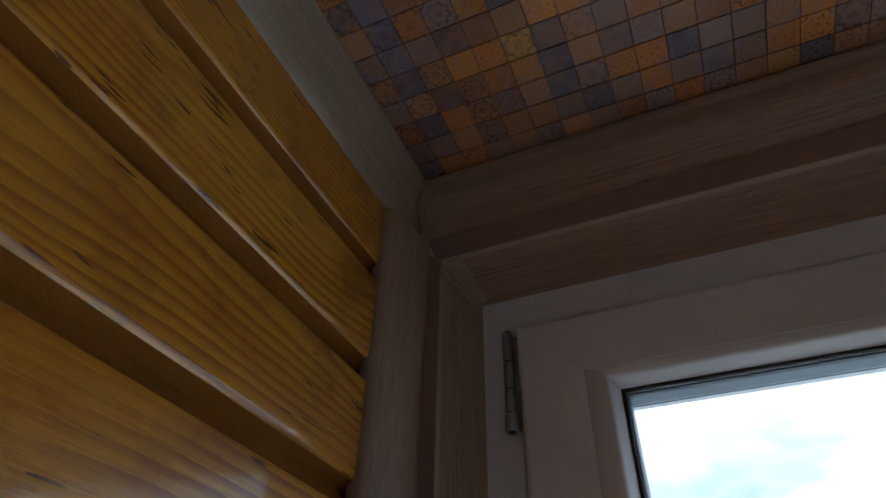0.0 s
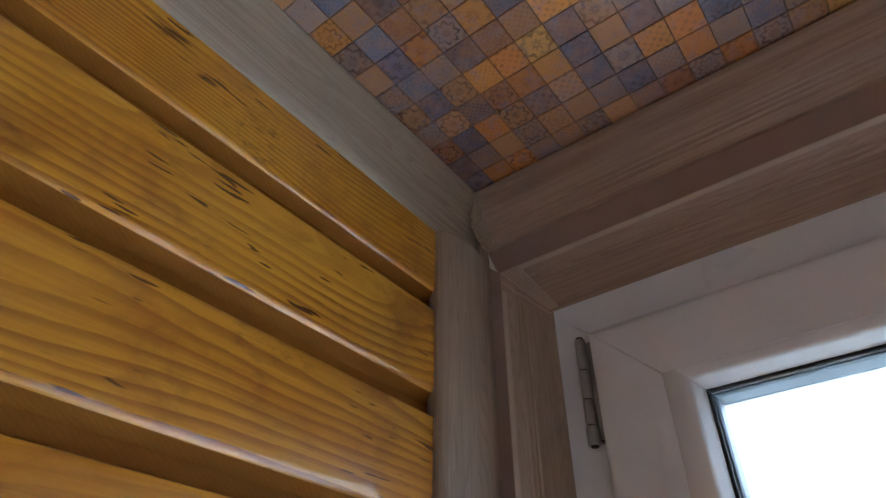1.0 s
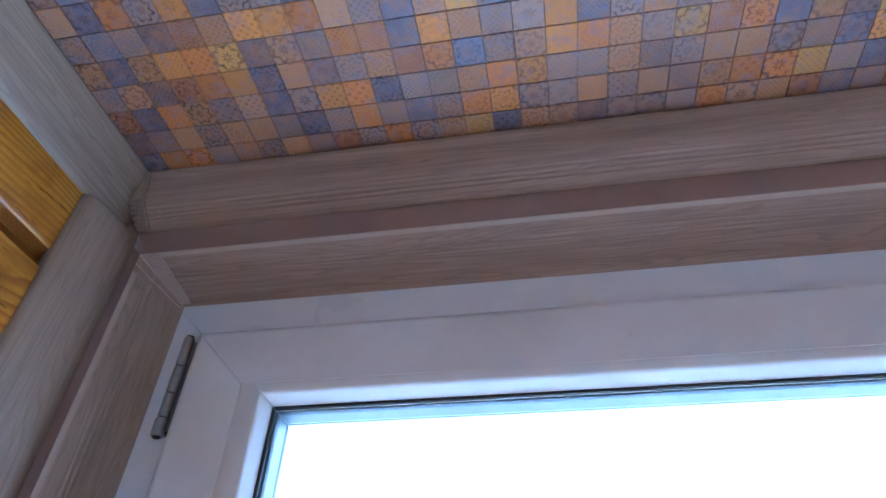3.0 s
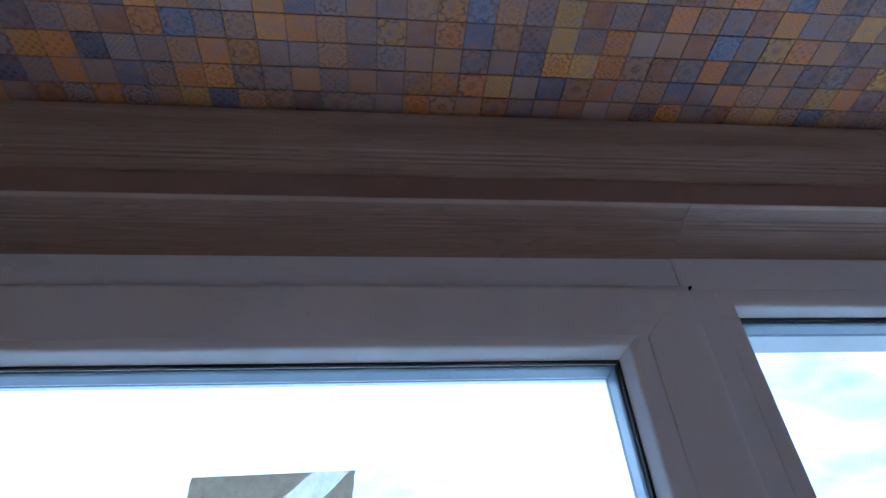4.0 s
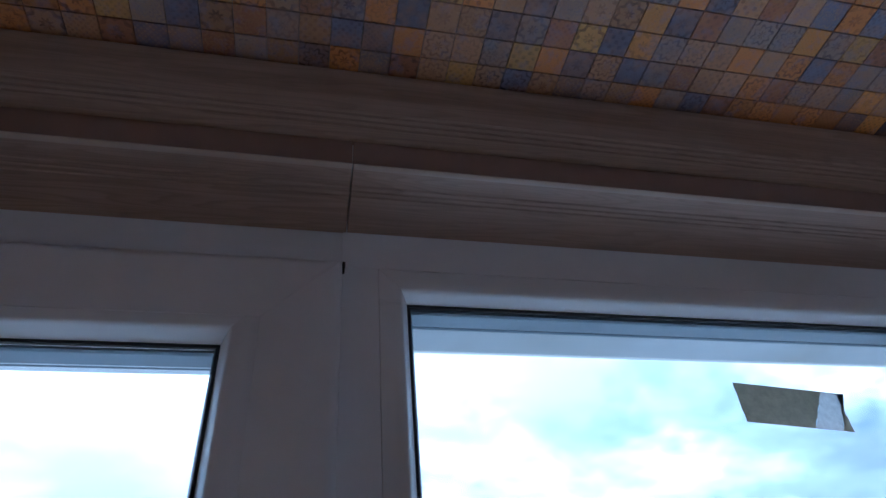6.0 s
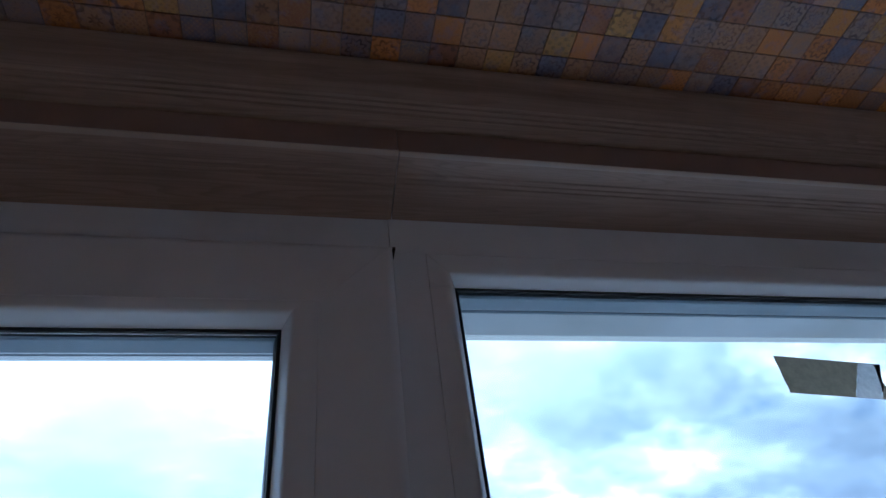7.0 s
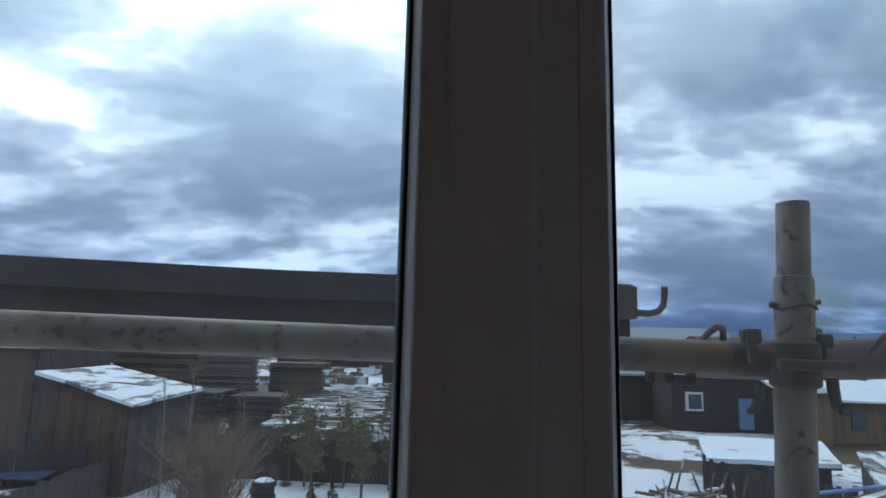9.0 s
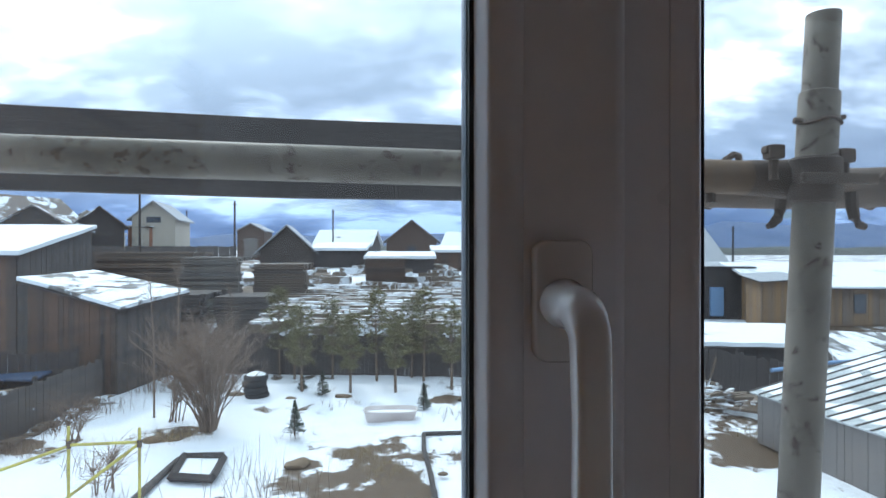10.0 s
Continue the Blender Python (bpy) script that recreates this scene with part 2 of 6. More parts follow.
def laminate(name, along, tone=(0.50, 0.425, 0.36)):
    """Bleached-oak foil: fine wavy grain lines along one axis over a soft figure."""
    m, ns, ls, p = material(name, 0.40, 0, 0.45)
    nt = m.node_tree
    s, slow = [1.0, 1.0, 1.0], [1.0, 1.0, 1.0]
    s[along], slow[along] = 0.03, 0.05
    grain = noise_of(nt, mapped(nt, s, 5.0), 330.0, 3, 0.6, 0.1)
    figure = noise_of(nt, mapped(nt, slow, 3.0), 34.0, 2, 0.5, 0.3)
    lines = node(nt, "ShaderNodeMath", [(0, node(nt, "ShaderNodeMath", [(0, figure), (1, 26.0)], operation="MULTIPLY").outputs[0])], operation="FRACT").outputs[0]
    c = mix(nt, ramp(nt, grain, [(0.34, 0.0), (0.62, 1.0)]), tuple(t * 0.86 for t in tone), tuple(t * 1.10 for t in tone))
    c = mix(nt, ramp(nt, lines, [(0.0, 0.0), (0.55, 0.05), (0.80, 0.55), (0.93, 0.60), (1.0, 0.0)]), c, tuple(t * 0.70 for t in tone))
    c = mix(nt, ramp(nt, noise_of(nt, mapped(nt, slow, 2.0), 9.0, 3), [(0.40, 0.0), (0.66, 0.35)]), c, tuple(t * 0.82 for t in tone))
    nt.links.new(c, p.inputs["Base Color"])
    bump(nt, p, lines, 0.25, 0.0006)
    return m


def tile_paint():
    """Glazed mosaic: each tile's own ground colour with a worn rosette or speckle on it."""
    m, ns, ls, p = material("mosaic_tiles", 0.50, 0, 0.25)
    nt = m.node_tree
    ground = node(nt, "ShaderNodeAttribute")
    ground.attribute_name = "glaze"
    rnd = node(nt, "ShaderNodeNewGeometry").outputs["Random Per Island"]
    uv = node(nt, "ShaderNodeTexCoord").outputs["UV"]
    centred = node(nt, "ShaderNodeVectorMath", [(0, uv), (1, (0.5, 0.5, 0.0))], operation="SUBTRACT").outputs[0]
    r = node(nt, "ShaderNodeVectorMath", [(0, centred)], operation="LENGTH").outputs["Value"]
    xyz = node(nt, "ShaderNodeSeparateXYZ", [(0, centred)])
    ang = node(nt, "ShaderNodeMath", [(0, xyz.outputs[1]), (1, xyz.outputs[0])], operation="ARCTAN2").outputs[0]
    petals = node(nt, "ShaderNodeMath", [(0, node(nt, "ShaderNodeMath", [(0, ang), (1, 8.0)], operation="MULTIPLY").outputs[0])], operation="COSINE").outputs[0]
    reach = node(nt, "ShaderNodeMath", [(0, petals), (1, 0.055), (2, r)], operation="MULTIPLY_ADD").outputs[0]
    freq = node(nt, "ShaderNodeMath", [(0, rnd), (1, 26.0), (2, 14.0)], operation="MULTIPLY_ADD").outputs[0]
    rings = node(nt, "ShaderNodeMath", [(0, node(nt, "ShaderNodeMath", [(0, reach), (1, freq)], operation="MULTIPLY").outputs[0])], operation="SINE").outputs[0]
    wear = noise_of(nt, mapped(nt, (1, 1, 1)), 130.0, 5, 0.65)
    sides = [node(nt, "ShaderNodeMath", [(0, xyz.outputs[k])], operation="ABSOLUTE").outputs[0] for k in (0, 1)]
    rim = node(nt, "ShaderNodeMath", [(0, sides[0]), (1, sides[1])], operation="MAXIMUM").outputs[0]
    # second family of patterns: a fourfold lattice of little leaves
    waves = [node(nt, "ShaderNodeMath", [(0, node(nt, "ShaderNodeMath", [(0, a), (1, freq)], operation="MULTIPLY").outputs[0])], operation="COSINE").outputs[0] for a in sides]
    lattice = node(nt, "ShaderNodeMath", [(0, waves[0]), (1, waves[1])], operation="MULTIPLY").outputs[0]
    which = ramp(nt, node(nt, "ShaderNodeMath", [(0, node(nt, "ShaderNodeMath", [(0, rnd), (1, 7.31)], operation="MULTIPLY").outputs[0])], operation="FRACT").outputs[0], [(0.0, 0.0), (0.74, 1.0)], True)
    motif = mix(nt, which, ramp(nt, rings, [(0.20, 0.0), (0.60, 1.0)]), ramp(nt, lattice, [(0.12, 0.0), (0.55, 0.8)]))
    bold = ramp(nt, node(nt, "ShaderNodeMath", [(0, node(nt, "ShaderNodeMath", [(0, rnd), (1, 13.7)], operation="MULTIPLY").outputs[0])], operation="FRACT").outputs[0], [(0.0, 0.40), (1.0, 1.0)])
    worn = node(nt, "ShaderNodeMath", [(0, ramp(nt, wear, [(0.36, 0.20), (0.60, 0.90)])), (1, bold)], operation="MULTIPLY").outputs[0]
    amount = node(nt, "ShaderNodeMath", [(0, motif), (1, worn)], operation="MULTIPLY").outputs[0]
    # the printed motif is a darker or paler shade of the tile's own colour
    darker = mix(nt, 1.0, ground.outputs["Color"], (0.20, 0.17, 0.22), "MULTIPLY")
    paler = mix(nt, 0.45, ground.outputs["Color"], (0.50, 0.30, 0.12))
    c = mix(nt, amount, ground.outputs["Color"], mix(nt, ramp(nt, rnd, [(0.0, 0.0), (0.68, 1.0)], True), darker, paler))
    speck = noise_of(nt, mapped(nt, (1, 1, 1)), 420.0, 3, 0.6)
    c = mix(nt, ramp(nt, speck, [(0.58, 0.0), (0.68, 0.45)]), c, (0.09, 0.065, 0.06))
    c = mix(nt, ramp(nt, rim, [(0.470, 0.0), (0.50, 0.26)]), c, (0.12, 0.085, 0.075))
    c = mix(nt, ramp(nt, noise_of(nt, mapped(nt, (1, 1, 1)), 62.0, 5, 0.6), [(0.44, 0.0), (0.64, 0.34)]), c, (0.44, 0.19, 0.07))
    c = mix(nt, ramp(nt, noise_of(nt, mapped(nt, (1.1, 1, 1)), 81.0, 5, 0.6), [(0.50, 0.0), (0.66, 0.36)]), c, (0.19, 0.18, 0.28))
    nt.links.new(c, p.inputs["Base Color"])
    bump(nt, p, wear, 0.25, 0.0015)
    return m


def glass_sheet():
    """Thin, slightly dusty pane: lets light through unbent and mirrors a little."""
    m = bpy.data.materials.new("window_glass")
    m.use_nodes = True
    nt = m.node_tree
    nt.nodes.clear()
    t = node(nt, "ShaderNodeBsdfTransparent", [("Color", (0.94, 0.97, 0.97, 1))])
    g = node(nt, "ShaderNodeBsdfGlossy", [("Roughness", 0.02)])
    face = node(nt, "ShaderNodeLayerWeight", [("Blend", 0.5)]).outputs["Facing"]
    steep = node(nt, "ShaderNodeMath", [(0, face), (1, 4.0)], operation="POWER").outputs[0]
    fr = node(nt, "ShaderNodeMath", [(0, steep), (1, 0.55), (2, 0.025)], operation="MULTIPLY_ADD")
    # a thin uneven film of dust and dried drips
    drips = noise_of(nt, mapped(nt, (1.0, 1.0, 0.35), 2.0), 9.0, 6, 0.65, 0.4)
    dust = node(nt, "ShaderNodeBsdfTranslucent", [("Color", (0.85, 0.85, 0.88, 1))])
    clean = node(nt, "ShaderNodeMixShader", [(0, ramp(nt, drips, [(0.30, 0.002), (0.72, 0.010)])), (1, t.outputs[0]), (2, dust.outputs[0])])
    s = node(nt, "ShaderNodeMixShader", [(0, fr.outputs[0]), (1, clean.outputs[0]), (2, g.outputs[0])])
    o = node(nt, "ShaderNodeOutputMaterial", [("Surface", s.outputs[0])])
    return m


def film(name, colour, through_light):
    """Thin tape that lets some light through."""
    m, ns, ls, p = material(name, 0.5, 0, 0.4)
    nt = m.node_tree
    n = noise_of(nt, mapped(nt, (1, 1, 1), 2.0), 160.0, 5, 0.65)
    c = mix(nt, n, tuple(v * 0.6 for v in colour), tuple(min(1, v * 1.35) for v in colour))
    nt.links.new(c, p.inputs["Base Color"])
    t = node(nt, "ShaderNodeBsdfTranslucent", [("Color", c)])
    s = node(nt, "ShaderNodeMixShader", [(0, through_light), (1, p.outputs[0]), (2, t.outputs[0])])
    nt.links.new(s.outputs[0], nt.nodes["Material Output"].inputs["Surface"])
    return m


BARE = [(-1.5, 9.4, 1.35), (-0.8, 11.9, 0.62), (-1.2, 13.0, 0.5), (-2.45, 12.3, 0.36), (-3.7, 10.4, 0.6), (-5.75, 14.3, 0.75), (7.5, 12.9, 0.9), (0.9, 17.8, 0.7), (-0.3, 10.9, 0.5), (-8.9, 13.5, 0.5)]


def snowy_ground():
    """Thin spring snow over frozen soil and dead grass, melted through in places and mostly gone beyond the fence."""
    m, ns, ls, p = material("snowy_ground", 0.75, 0, 0.3)
    nt = m.node_tree
    v = mapped(nt, (1, 1, 1))
    big, fine = noise_of(nt, v, 0.16, 6, 0.6), noise_of(nt, v, 1.3, 9, 0.68, 0.3)
    s = node(nt, "ShaderNodeMath", [(0, big), (1, 0.75)], operation="MULTIPLY").outputs[0]
    h = node(nt, "ShaderNodeMath", [(0, fine), (1, 0.45), (2, s)], operation="MULTIPLY_ADD").outputs[0]
    far = ramp(nt, node(nt, "ShaderNodeMath", [(0, node(nt, "ShaderNodeSeparateXYZ", [(0, v)]).outputs[1]), (1, 0.01)], operation="MULTIPLY").outputs[0], [(0.21, 0.0), (0.25, 0.085), (1.0, 0.05)])
    h = node(nt, "ShaderNodeMath", [(0, h), (1, far)], operation="ADD").outputs[0]
    for x, y, r in BARE:
        d = node(nt, "ShaderNodeVectorMath", [(0, v), (1, (x, y, GROUND_Z))], operation="DISTANCE").outputs["Value"]
        near = node(nt, "ShaderNodeMapRange", [("Value", d), ("From Min", 0.0), ("From Max", r * 1.5), ("To Min", 0.195), ("To Max", 0.0)]).outputs[0]
        h = node(nt, "ShaderNodeMath", [(0, h), (1, near)], operation="ADD").outputs[0]
    soil = mix(nt, noise_of(nt, v, 9.0, 6), (0.028, 0.019, 0.012), (0.125, 0.078, 0.046))
    soil = mix(nt, ramp(nt, noise_of(nt, v, 42.0, 4, 0.7), [(0.52, 0.0), (0.66, 0.6)]), soil, (0.22, 0.14, 0.075))
    snow = mix(nt, noise_of(nt, v, 3.0, 5), (0.66, 0.69, 0.74), (0.82, 0.83, 0.86))
    litter = node(nt, "ShaderNodeMath", [(0, ramp(nt, noise_of(nt, v, 11.0, 6, 0.7), [(0.55, 0.0), (0.64, 0.75)])), (1, ramp(nt, noise_of(nt, v, 0.9, 4, 0.6), [(0.47, 0.0), (0.62, 1.0)]))], operation="MULTIPLY").outputs[0]
    snow = mix(nt, litter, snow, (0.16, 0.11, 0.07))
    nt.links.new(mix(nt, ramp(nt, h, [(0.655, 0.0), (0.685, 1.0)]), snow, soil), p.inputs["Base Color"])
    bump(nt, p, fine, 0.5, 0.06)
    return m


def patchy_snow(name, under, cover_at=0.5, scale=2.2, stretch=(1, 1, 1)):
    """A roof or stack half covered by melting snow."""
    m, ns, ls, p = material(name, 0.75, 0, 0.3)
    nt = m.node_tree
    v = mapped(nt, stretch, 4.0)
    h = noise_of(nt, v, scale, 7, 0.62, 0.3)
    below = mix(nt, noise_of(nt, v, scale * 6, 5), tuple(u * 0.6 for u in under), tuple(u * 1.3 for u in under))
    snow = mix(nt, noise_of(nt, v, 3.0, 5), (0.68, 0.72, 0.78), (0.84, 0.86, 0.88))
    nt.links.new(mix(nt, ramp(nt, h, [(cover_at - 0.03, 0.0), (cover_at + 0.03, 1.0)]), snow, below), p.inputs["Base Color"])
    bump(nt, p, h, 0.4, 0.05)
    return m


def old_boards(name, colour, along=2):
    """Weathered unpainted boards, each a little different."""
    m, ns, ls, p = material(name, 0.8, 0, 0.25)
    nt = m.node_tree
    s = [1.0, 1.0, 1.0]
    s[along] = 0.06
    rnd = node(nt, "ShaderNodeNewGeometry").outputs["Random Per Island"]
    grain = noise_of(nt, mapped(nt, s, 3.0), 28.0, 5, 0.65)
    c = mix(nt, grain, tuple(u * 0.55 for u in colour), tuple(u * 1.3 for u in colour))
    grey = sum(colour) / 3
    c = mix(nt, ramp(nt, rnd, [(0.0, 0.0), (1.0, 0.75)]), c, (grey * 0.55, grey * 0.52, grey * 0.52))
    nt.links.new(c, p.inputs["Base Color"])
    bump(nt, p, grain, 0.5, 0.01)
    return m


def scaffold_paint():
    """Old whitewashed steel tube, stained grey, with dark chips and rust breaking through."""
    m, ns, ls, p = material("scaffold_paint", 0.6, 0.0, 0.35)
    nt = m.node_tree
    v = mapped(nt, (1, 1, 1), 3.0)
    n1, n2 = noise_of(nt, v, 44.0, 8, 0.70, 0.4), noise_of(nt, v, 120.0, 5, 0.6)
    c = mix(nt, n2, (0.16, 0.135, 0.108), (0.285, 0.250, 0.205))
    c = mix(nt, ramp(nt, noise_of(nt, v, 9.0, 6, 0.6), [(0.44, 0.0), (0.62, 0.8)]), c, (0.115, 0.095, 0.075))
    c = mix(nt, ramp(nt, noise_of(nt, mapped(nt, (0.3, 1, 1), 2.0), 60.0, 4), [(0.52, 0.0), (0.68, 0.5)]), c, (0.24, 0.205, 0.145))
    rust = mix(nt, n2, (0.035, 0.026, 0.022), (0.12, 0.075, 0.05))
    c = mix(nt, ramp(nt, n1, [(0.555, 0.0), (0.60, 1.0)]), c, rust)
    nt.links.new(c, p.inputs["Base Color"])
    bump(nt, p, n1, 0.4, 0.002)
    return m


PINE, SAWN = pine(), sawn_pine()
LAM_X = laminate("oak_foil_x", 0, (0.365, 0.248, 0.198))
LAM_Y, LAM_Z = laminate("oak_foil_y", 1, (0.305, 0.225, 0.168)), laminate("oak_foil_z", 2, (0.365, 0.268, 0.205))
BAND = plain("plain_brown_foil", (0.34, 0.225, 0.195), 0.4, vary=0.08, scale=40, relief=0.05)
# paler foil for ridges: the casing ridge's highlight is put into this colour
RIM = plain("pale_highlit_foil", (0.44, 0.33, 0.27), 0.35, vary=0.12, scale=40, relief=0.05)
TILE = tile_paint()
GROUT = plain("dark_grout", (0.20, 0.145, 0.12), 0.8, relief=0.3)
HANDLE_PVC = plain("glossy_white_plastic", (0.72, 0.71, 0.72), 0.16, vary=0.02, scale=60, relief=0.0, spec=1.0)
PVC = plain("white_pvc", (0.74, 0.735, 0.785), 0.34, vary=0.03, scale=60, dirt=(0.66, 0.66, 0.69), relief=0.03)
RUBBER = plain("black_rubber", (0.022, 0.025, 0.032), 0.55, relief=0.1)
SPACER = plain("spacer_metal", (0.15, 0.18, 0.22), 0.42, 0.35, relief=0.05)
OUTER_PVC = plain("weathered_pvc", (0.42, 0.43, 0.46), 0.5, vary=0.15, scale=40, dirt=(0.30, 0.29, 0.28), relief=0.1)
GLASS = glass_sheet()
STEEL = plain("hinge_steel", (0.34, 0.35, 0.37), 0.35, 0.85, relief=0.15, scale=120)
DARK = plain("dark_gap", (0.02, 0.018, 0.018), 0.8, relief=0)
TAPE = film("packing_tape", (0.52, 0.485, 0.415), 0.66)
TAPE_WHITE = film("torn_tape_paper", (0.74, 0.74, 0.76), 0.80)
SPLASH = film("dried_splash", (0.97, 0.97, 0.98), 0.95)
PLASTER = plain("white_plaster", (0.78, 0.77, 0.75), 0.8, vary=0.05, dirt=(0.70, 0.69, 0.67))
FLOORING = plain("pale_wood_floor", (0.50, 0.37, 0.25), 0.4, dirt=(0.42, 0.30, 0.20))
SNOW = plain("old_snow", (0.80, 0.82, 0.85), 0.7, vary=0.06, scale=6, relief=0.4)
GROUND = snowy_ground()
SOIL = plain("bare_soil", (0.17, 0.115, 0.07), 0.9, vary=0.5, scale=9, dirt=(0.09, 0.06, 0.04), relief=0.8)
WHITEWASH = scaffold_paint()
RUST = plain("rusty_iron", (0.125, 0.088, 0.068), 0.8, 0.1, vary=0.5, scale=45, dirt=(0.07, 0.055, 0.048), relief=0.5)
RUST_PALE = plain("rust_stained_tube", (0.21, 0.135, 0.085), 0.75, 0.05, vary=0.5, scale=40, dirt=(0.10, 0.07, 0.052), relief=0.5)
OLD_GREY = old_boards("grey_boards", (0.115, 0.098, 0.09))
OLD_BROWN = old_boards("brown_boards", (0.145, 0.088, 0.062))
OLD_DARK = old_boards("dark_boards", (0.075, 0.062, 0.058))
OLD_YELLOW = old_boards("new_boards", (0.31, 0.19, 0.095))
TAN_BOARDS = old_boards("tan_boards", (0.19, 0.135, 0.10), 0)
GREY_STACK = old_boards("grey_stack", (0.20, 0.17, 0.145), 0)
LOGS = old_boards("dark_logs", (0.10, 0.075, 0.06), 0)
RAIL_WOOD = old_boards("scaffold_plank", (0.075, 0.064, 0.060), 0)
ROOF_PATCHY = patchy_snow("patchy_roof", (0.16, 0.15, 0.145), 0.53, 1.3, (1, 0.45, 1))
PILE_PATCHY = patchy_snow("patchy_lumber", (0.16, 0.12, 0.09), 0.47, 1.5, (0.45, 1.6, 1))
ROOF_SNOW = patchy_snow("snowy_roof", (0.25, 0.25, 0.26), 0.66, 0.7)
ROOF_HALF = patchy_snow("half_bare_roof", (0.15, 0.125, 0.115), 0.46, 0.5, (1, 0.6, 1))
ROOF_METAL = plain("grey_sheet_roof", (0.33, 0.34, 0.36), 0.5, 0.3, scale=4)
SHEET = plain("grey_sheet_wall", (0.17, 0.155, 0.145), 0.6, 0.2, vary=0.2, scale=5, dirt=(0.20, 0.17, 0.15))
POLY = plain("milky_sheet", (0.33, 0.35, 0.345), 0.6, vary=0.3, scale=9, dirt=(0.56, 0.58, 0.60))
TYRE = plain("tyre_rubber", (0.025, 0.025, 0.027), 0.8)
ENAMEL = plain("old_enamel", (0.62, 0.55, 0.52), 0.4, vary=0.1, scale=9, dirt=(0.38, 0.30, 0.26))
NEEDLES = plain("pine_needles", (0.150, 0.130, 0.055), 0.7, vary=0.45, scale=6, relief=0)
SPRUCE = plain("spruce_needles", (0.04, 0.055, 0.035), 0.7, vary=0.4, scale=9, relief=0)
BARK = plain("pine_bark", (0.14, 0.095, 0.065), 0.85, vary=0.35, scale=25, relief=0.5)
TWIG = plain("bare_twigs", (0.20, 0.14, 0.105), 0.85, vary=0.35, scale=12, relief=0)
STRAW = plain("dry_grass", (0.32, 0.23, 0.12), 0.85, vary=0.35, scale=12, relief=0)
YELLOW = plain("yellow_paint", (0.50, 0.44, 0.09), 0.5, vary=0.2, scale=30, dirt=(0.26, 0.20, 0.07))
BLUE = plain("blue_paint", (0.16, 0.28, 0.46), 0.6, vary=0.15, scale=8)
PANE_DARK = plain("dark_window", (0.05, 0.06, 0.075), 0.15, relief=0)
# the blue of distance haze is put into the hills' base colour
HAZED_FOREST = plain("haze_blue_forest", (0.055, 0.095, 0.19), 0.95, vary=0.25, scale=0.02, relief=0)
FAR_WOODS = plain("far_woods", (0.055, 0.060, 0.055), 0.95, vary=0.35, scale=0.4, relief=0)
BEIGE = plain("beige_siding", (0.40, 0.35, 0.29), 0.7, scale=2)
BRICK_RED = plain("brick_far", (0.28, 0.13, 0.085), 0.85, scale=3)
ORANGE = plain("orange_plastic", (0.62, 0.16, 0.05), 0.5)
TARP = plain("dark_blue_tarp", (0.05, 0.075, 0.13), 0.4, vary=0.3, scale=6)


# ---- mesh helpers ----
def part(name, bm, mat, parent=None, label="", smooth=False, base=None):
    """Links a bmesh, given in world metres, as one mesh object under parent (or standing free with its origin at base)."""
    at = Vector(base) if base is not None else (Vector(parent["base"]) if parent is not None else Vector((0, 0, 0)))
    bmesh.ops.recalc_face_normals(bm, faces=bm.faces)
    bm.transform(Matrix.Translation(-at))
    me = bpy.data.meshes.new(name)
    bm.to_mesh(me)
    bm.free()
    if smooth:
        me.shade_smooth()
        me.set_sharp_from_angle(angle=radians(38))
    me.materials.append(mat)
    ob = new(name, me)
    ob["base"] = tuple(at)
    if parent is not None:
        ob.parent = parent
    else:
        ob.location = at
    if label:
        ob["label"] = label
    return ob


def group_of(name, base, label, category, group="", kind=""):
    """A thing made of parts: an Empty at its base."""
    ob = new(name)
    ob.empty_display_size = 0.05
    ob.location = base
    ob["base"] = tuple(base)
    return tagged(ob, label, category, group, kind)


def add_box(bm, x0, x1, y0, y1, z0, z1, bevel=0.0, turn=0.0):
    r = bmesh.ops.create_cube(bm, size=1.0)
    m = Matrix.Translation(((x0 + x1) / 2, (y0 + y1) / 2, (z0 + z1) / 2)) @ Matrix.Rotation(turn, 4, "Z") @ Matrix.Diagonal((x1 - x0, y1 - y0, z1 - z0, 1))
    bmesh.ops.transform(bm, matrix=m, verts=r["verts"])
    if bevel:
        edges = list({e for v in r["verts"] for e in v.link_edges})
        bmesh.ops.bevel(bm, geom=edges, offset=bevel, segments=2, affect="EDGES", profile=0.6)
    return bm


def box(*a, **k):
    return add_box(bmesh.new(), *a, **k)


def loft(bm, rings, closed=True, caps=True):
    """Skins a row of equal rings of points."""
    vs = [[bm.verts.new(p) for p in ring] for ring in rings]
    n = len(vs[0])
    for a, b in zip(vs, vs[1:]):
        for k in range(n if closed else n - 1):
            bm.faces.new((a[k], a[(k + 1) % n], b[(k + 1) % n], b[k]))
    if caps and closed:
        bm.faces.new(vs[0])
        bm.faces.new(vs[-1][::-1])
    return bm


def tube(bm, pts, radii, seg=10, flat=(1.0, 1.0)):
    """A round or flattened tube along a row of points."""
    pts = [Vector(p) for p in pts]
    rings = []
    for k, p in enumerate(pts):
        d = (pts[min(k + 1, len(pts) - 1)] - pts[max(k - 1, 0)]).normalized()
        side = d.cross(Vector((0, 0, 1)) if abs(d.z) < 0.9 else Vector((0, 1, 0))).normalized()
        up = side.cross(d)
        r = radii[k] if isinstance(radii, (list, tuple)) else radii
        rings.append([p + side * (r * flat[0] * math.cos(a)) + up * (r * flat[1] * math.sin(a)) for a in (2 * math.pi * i / seg for i in range(seg))])
    return loft(bm, rings)


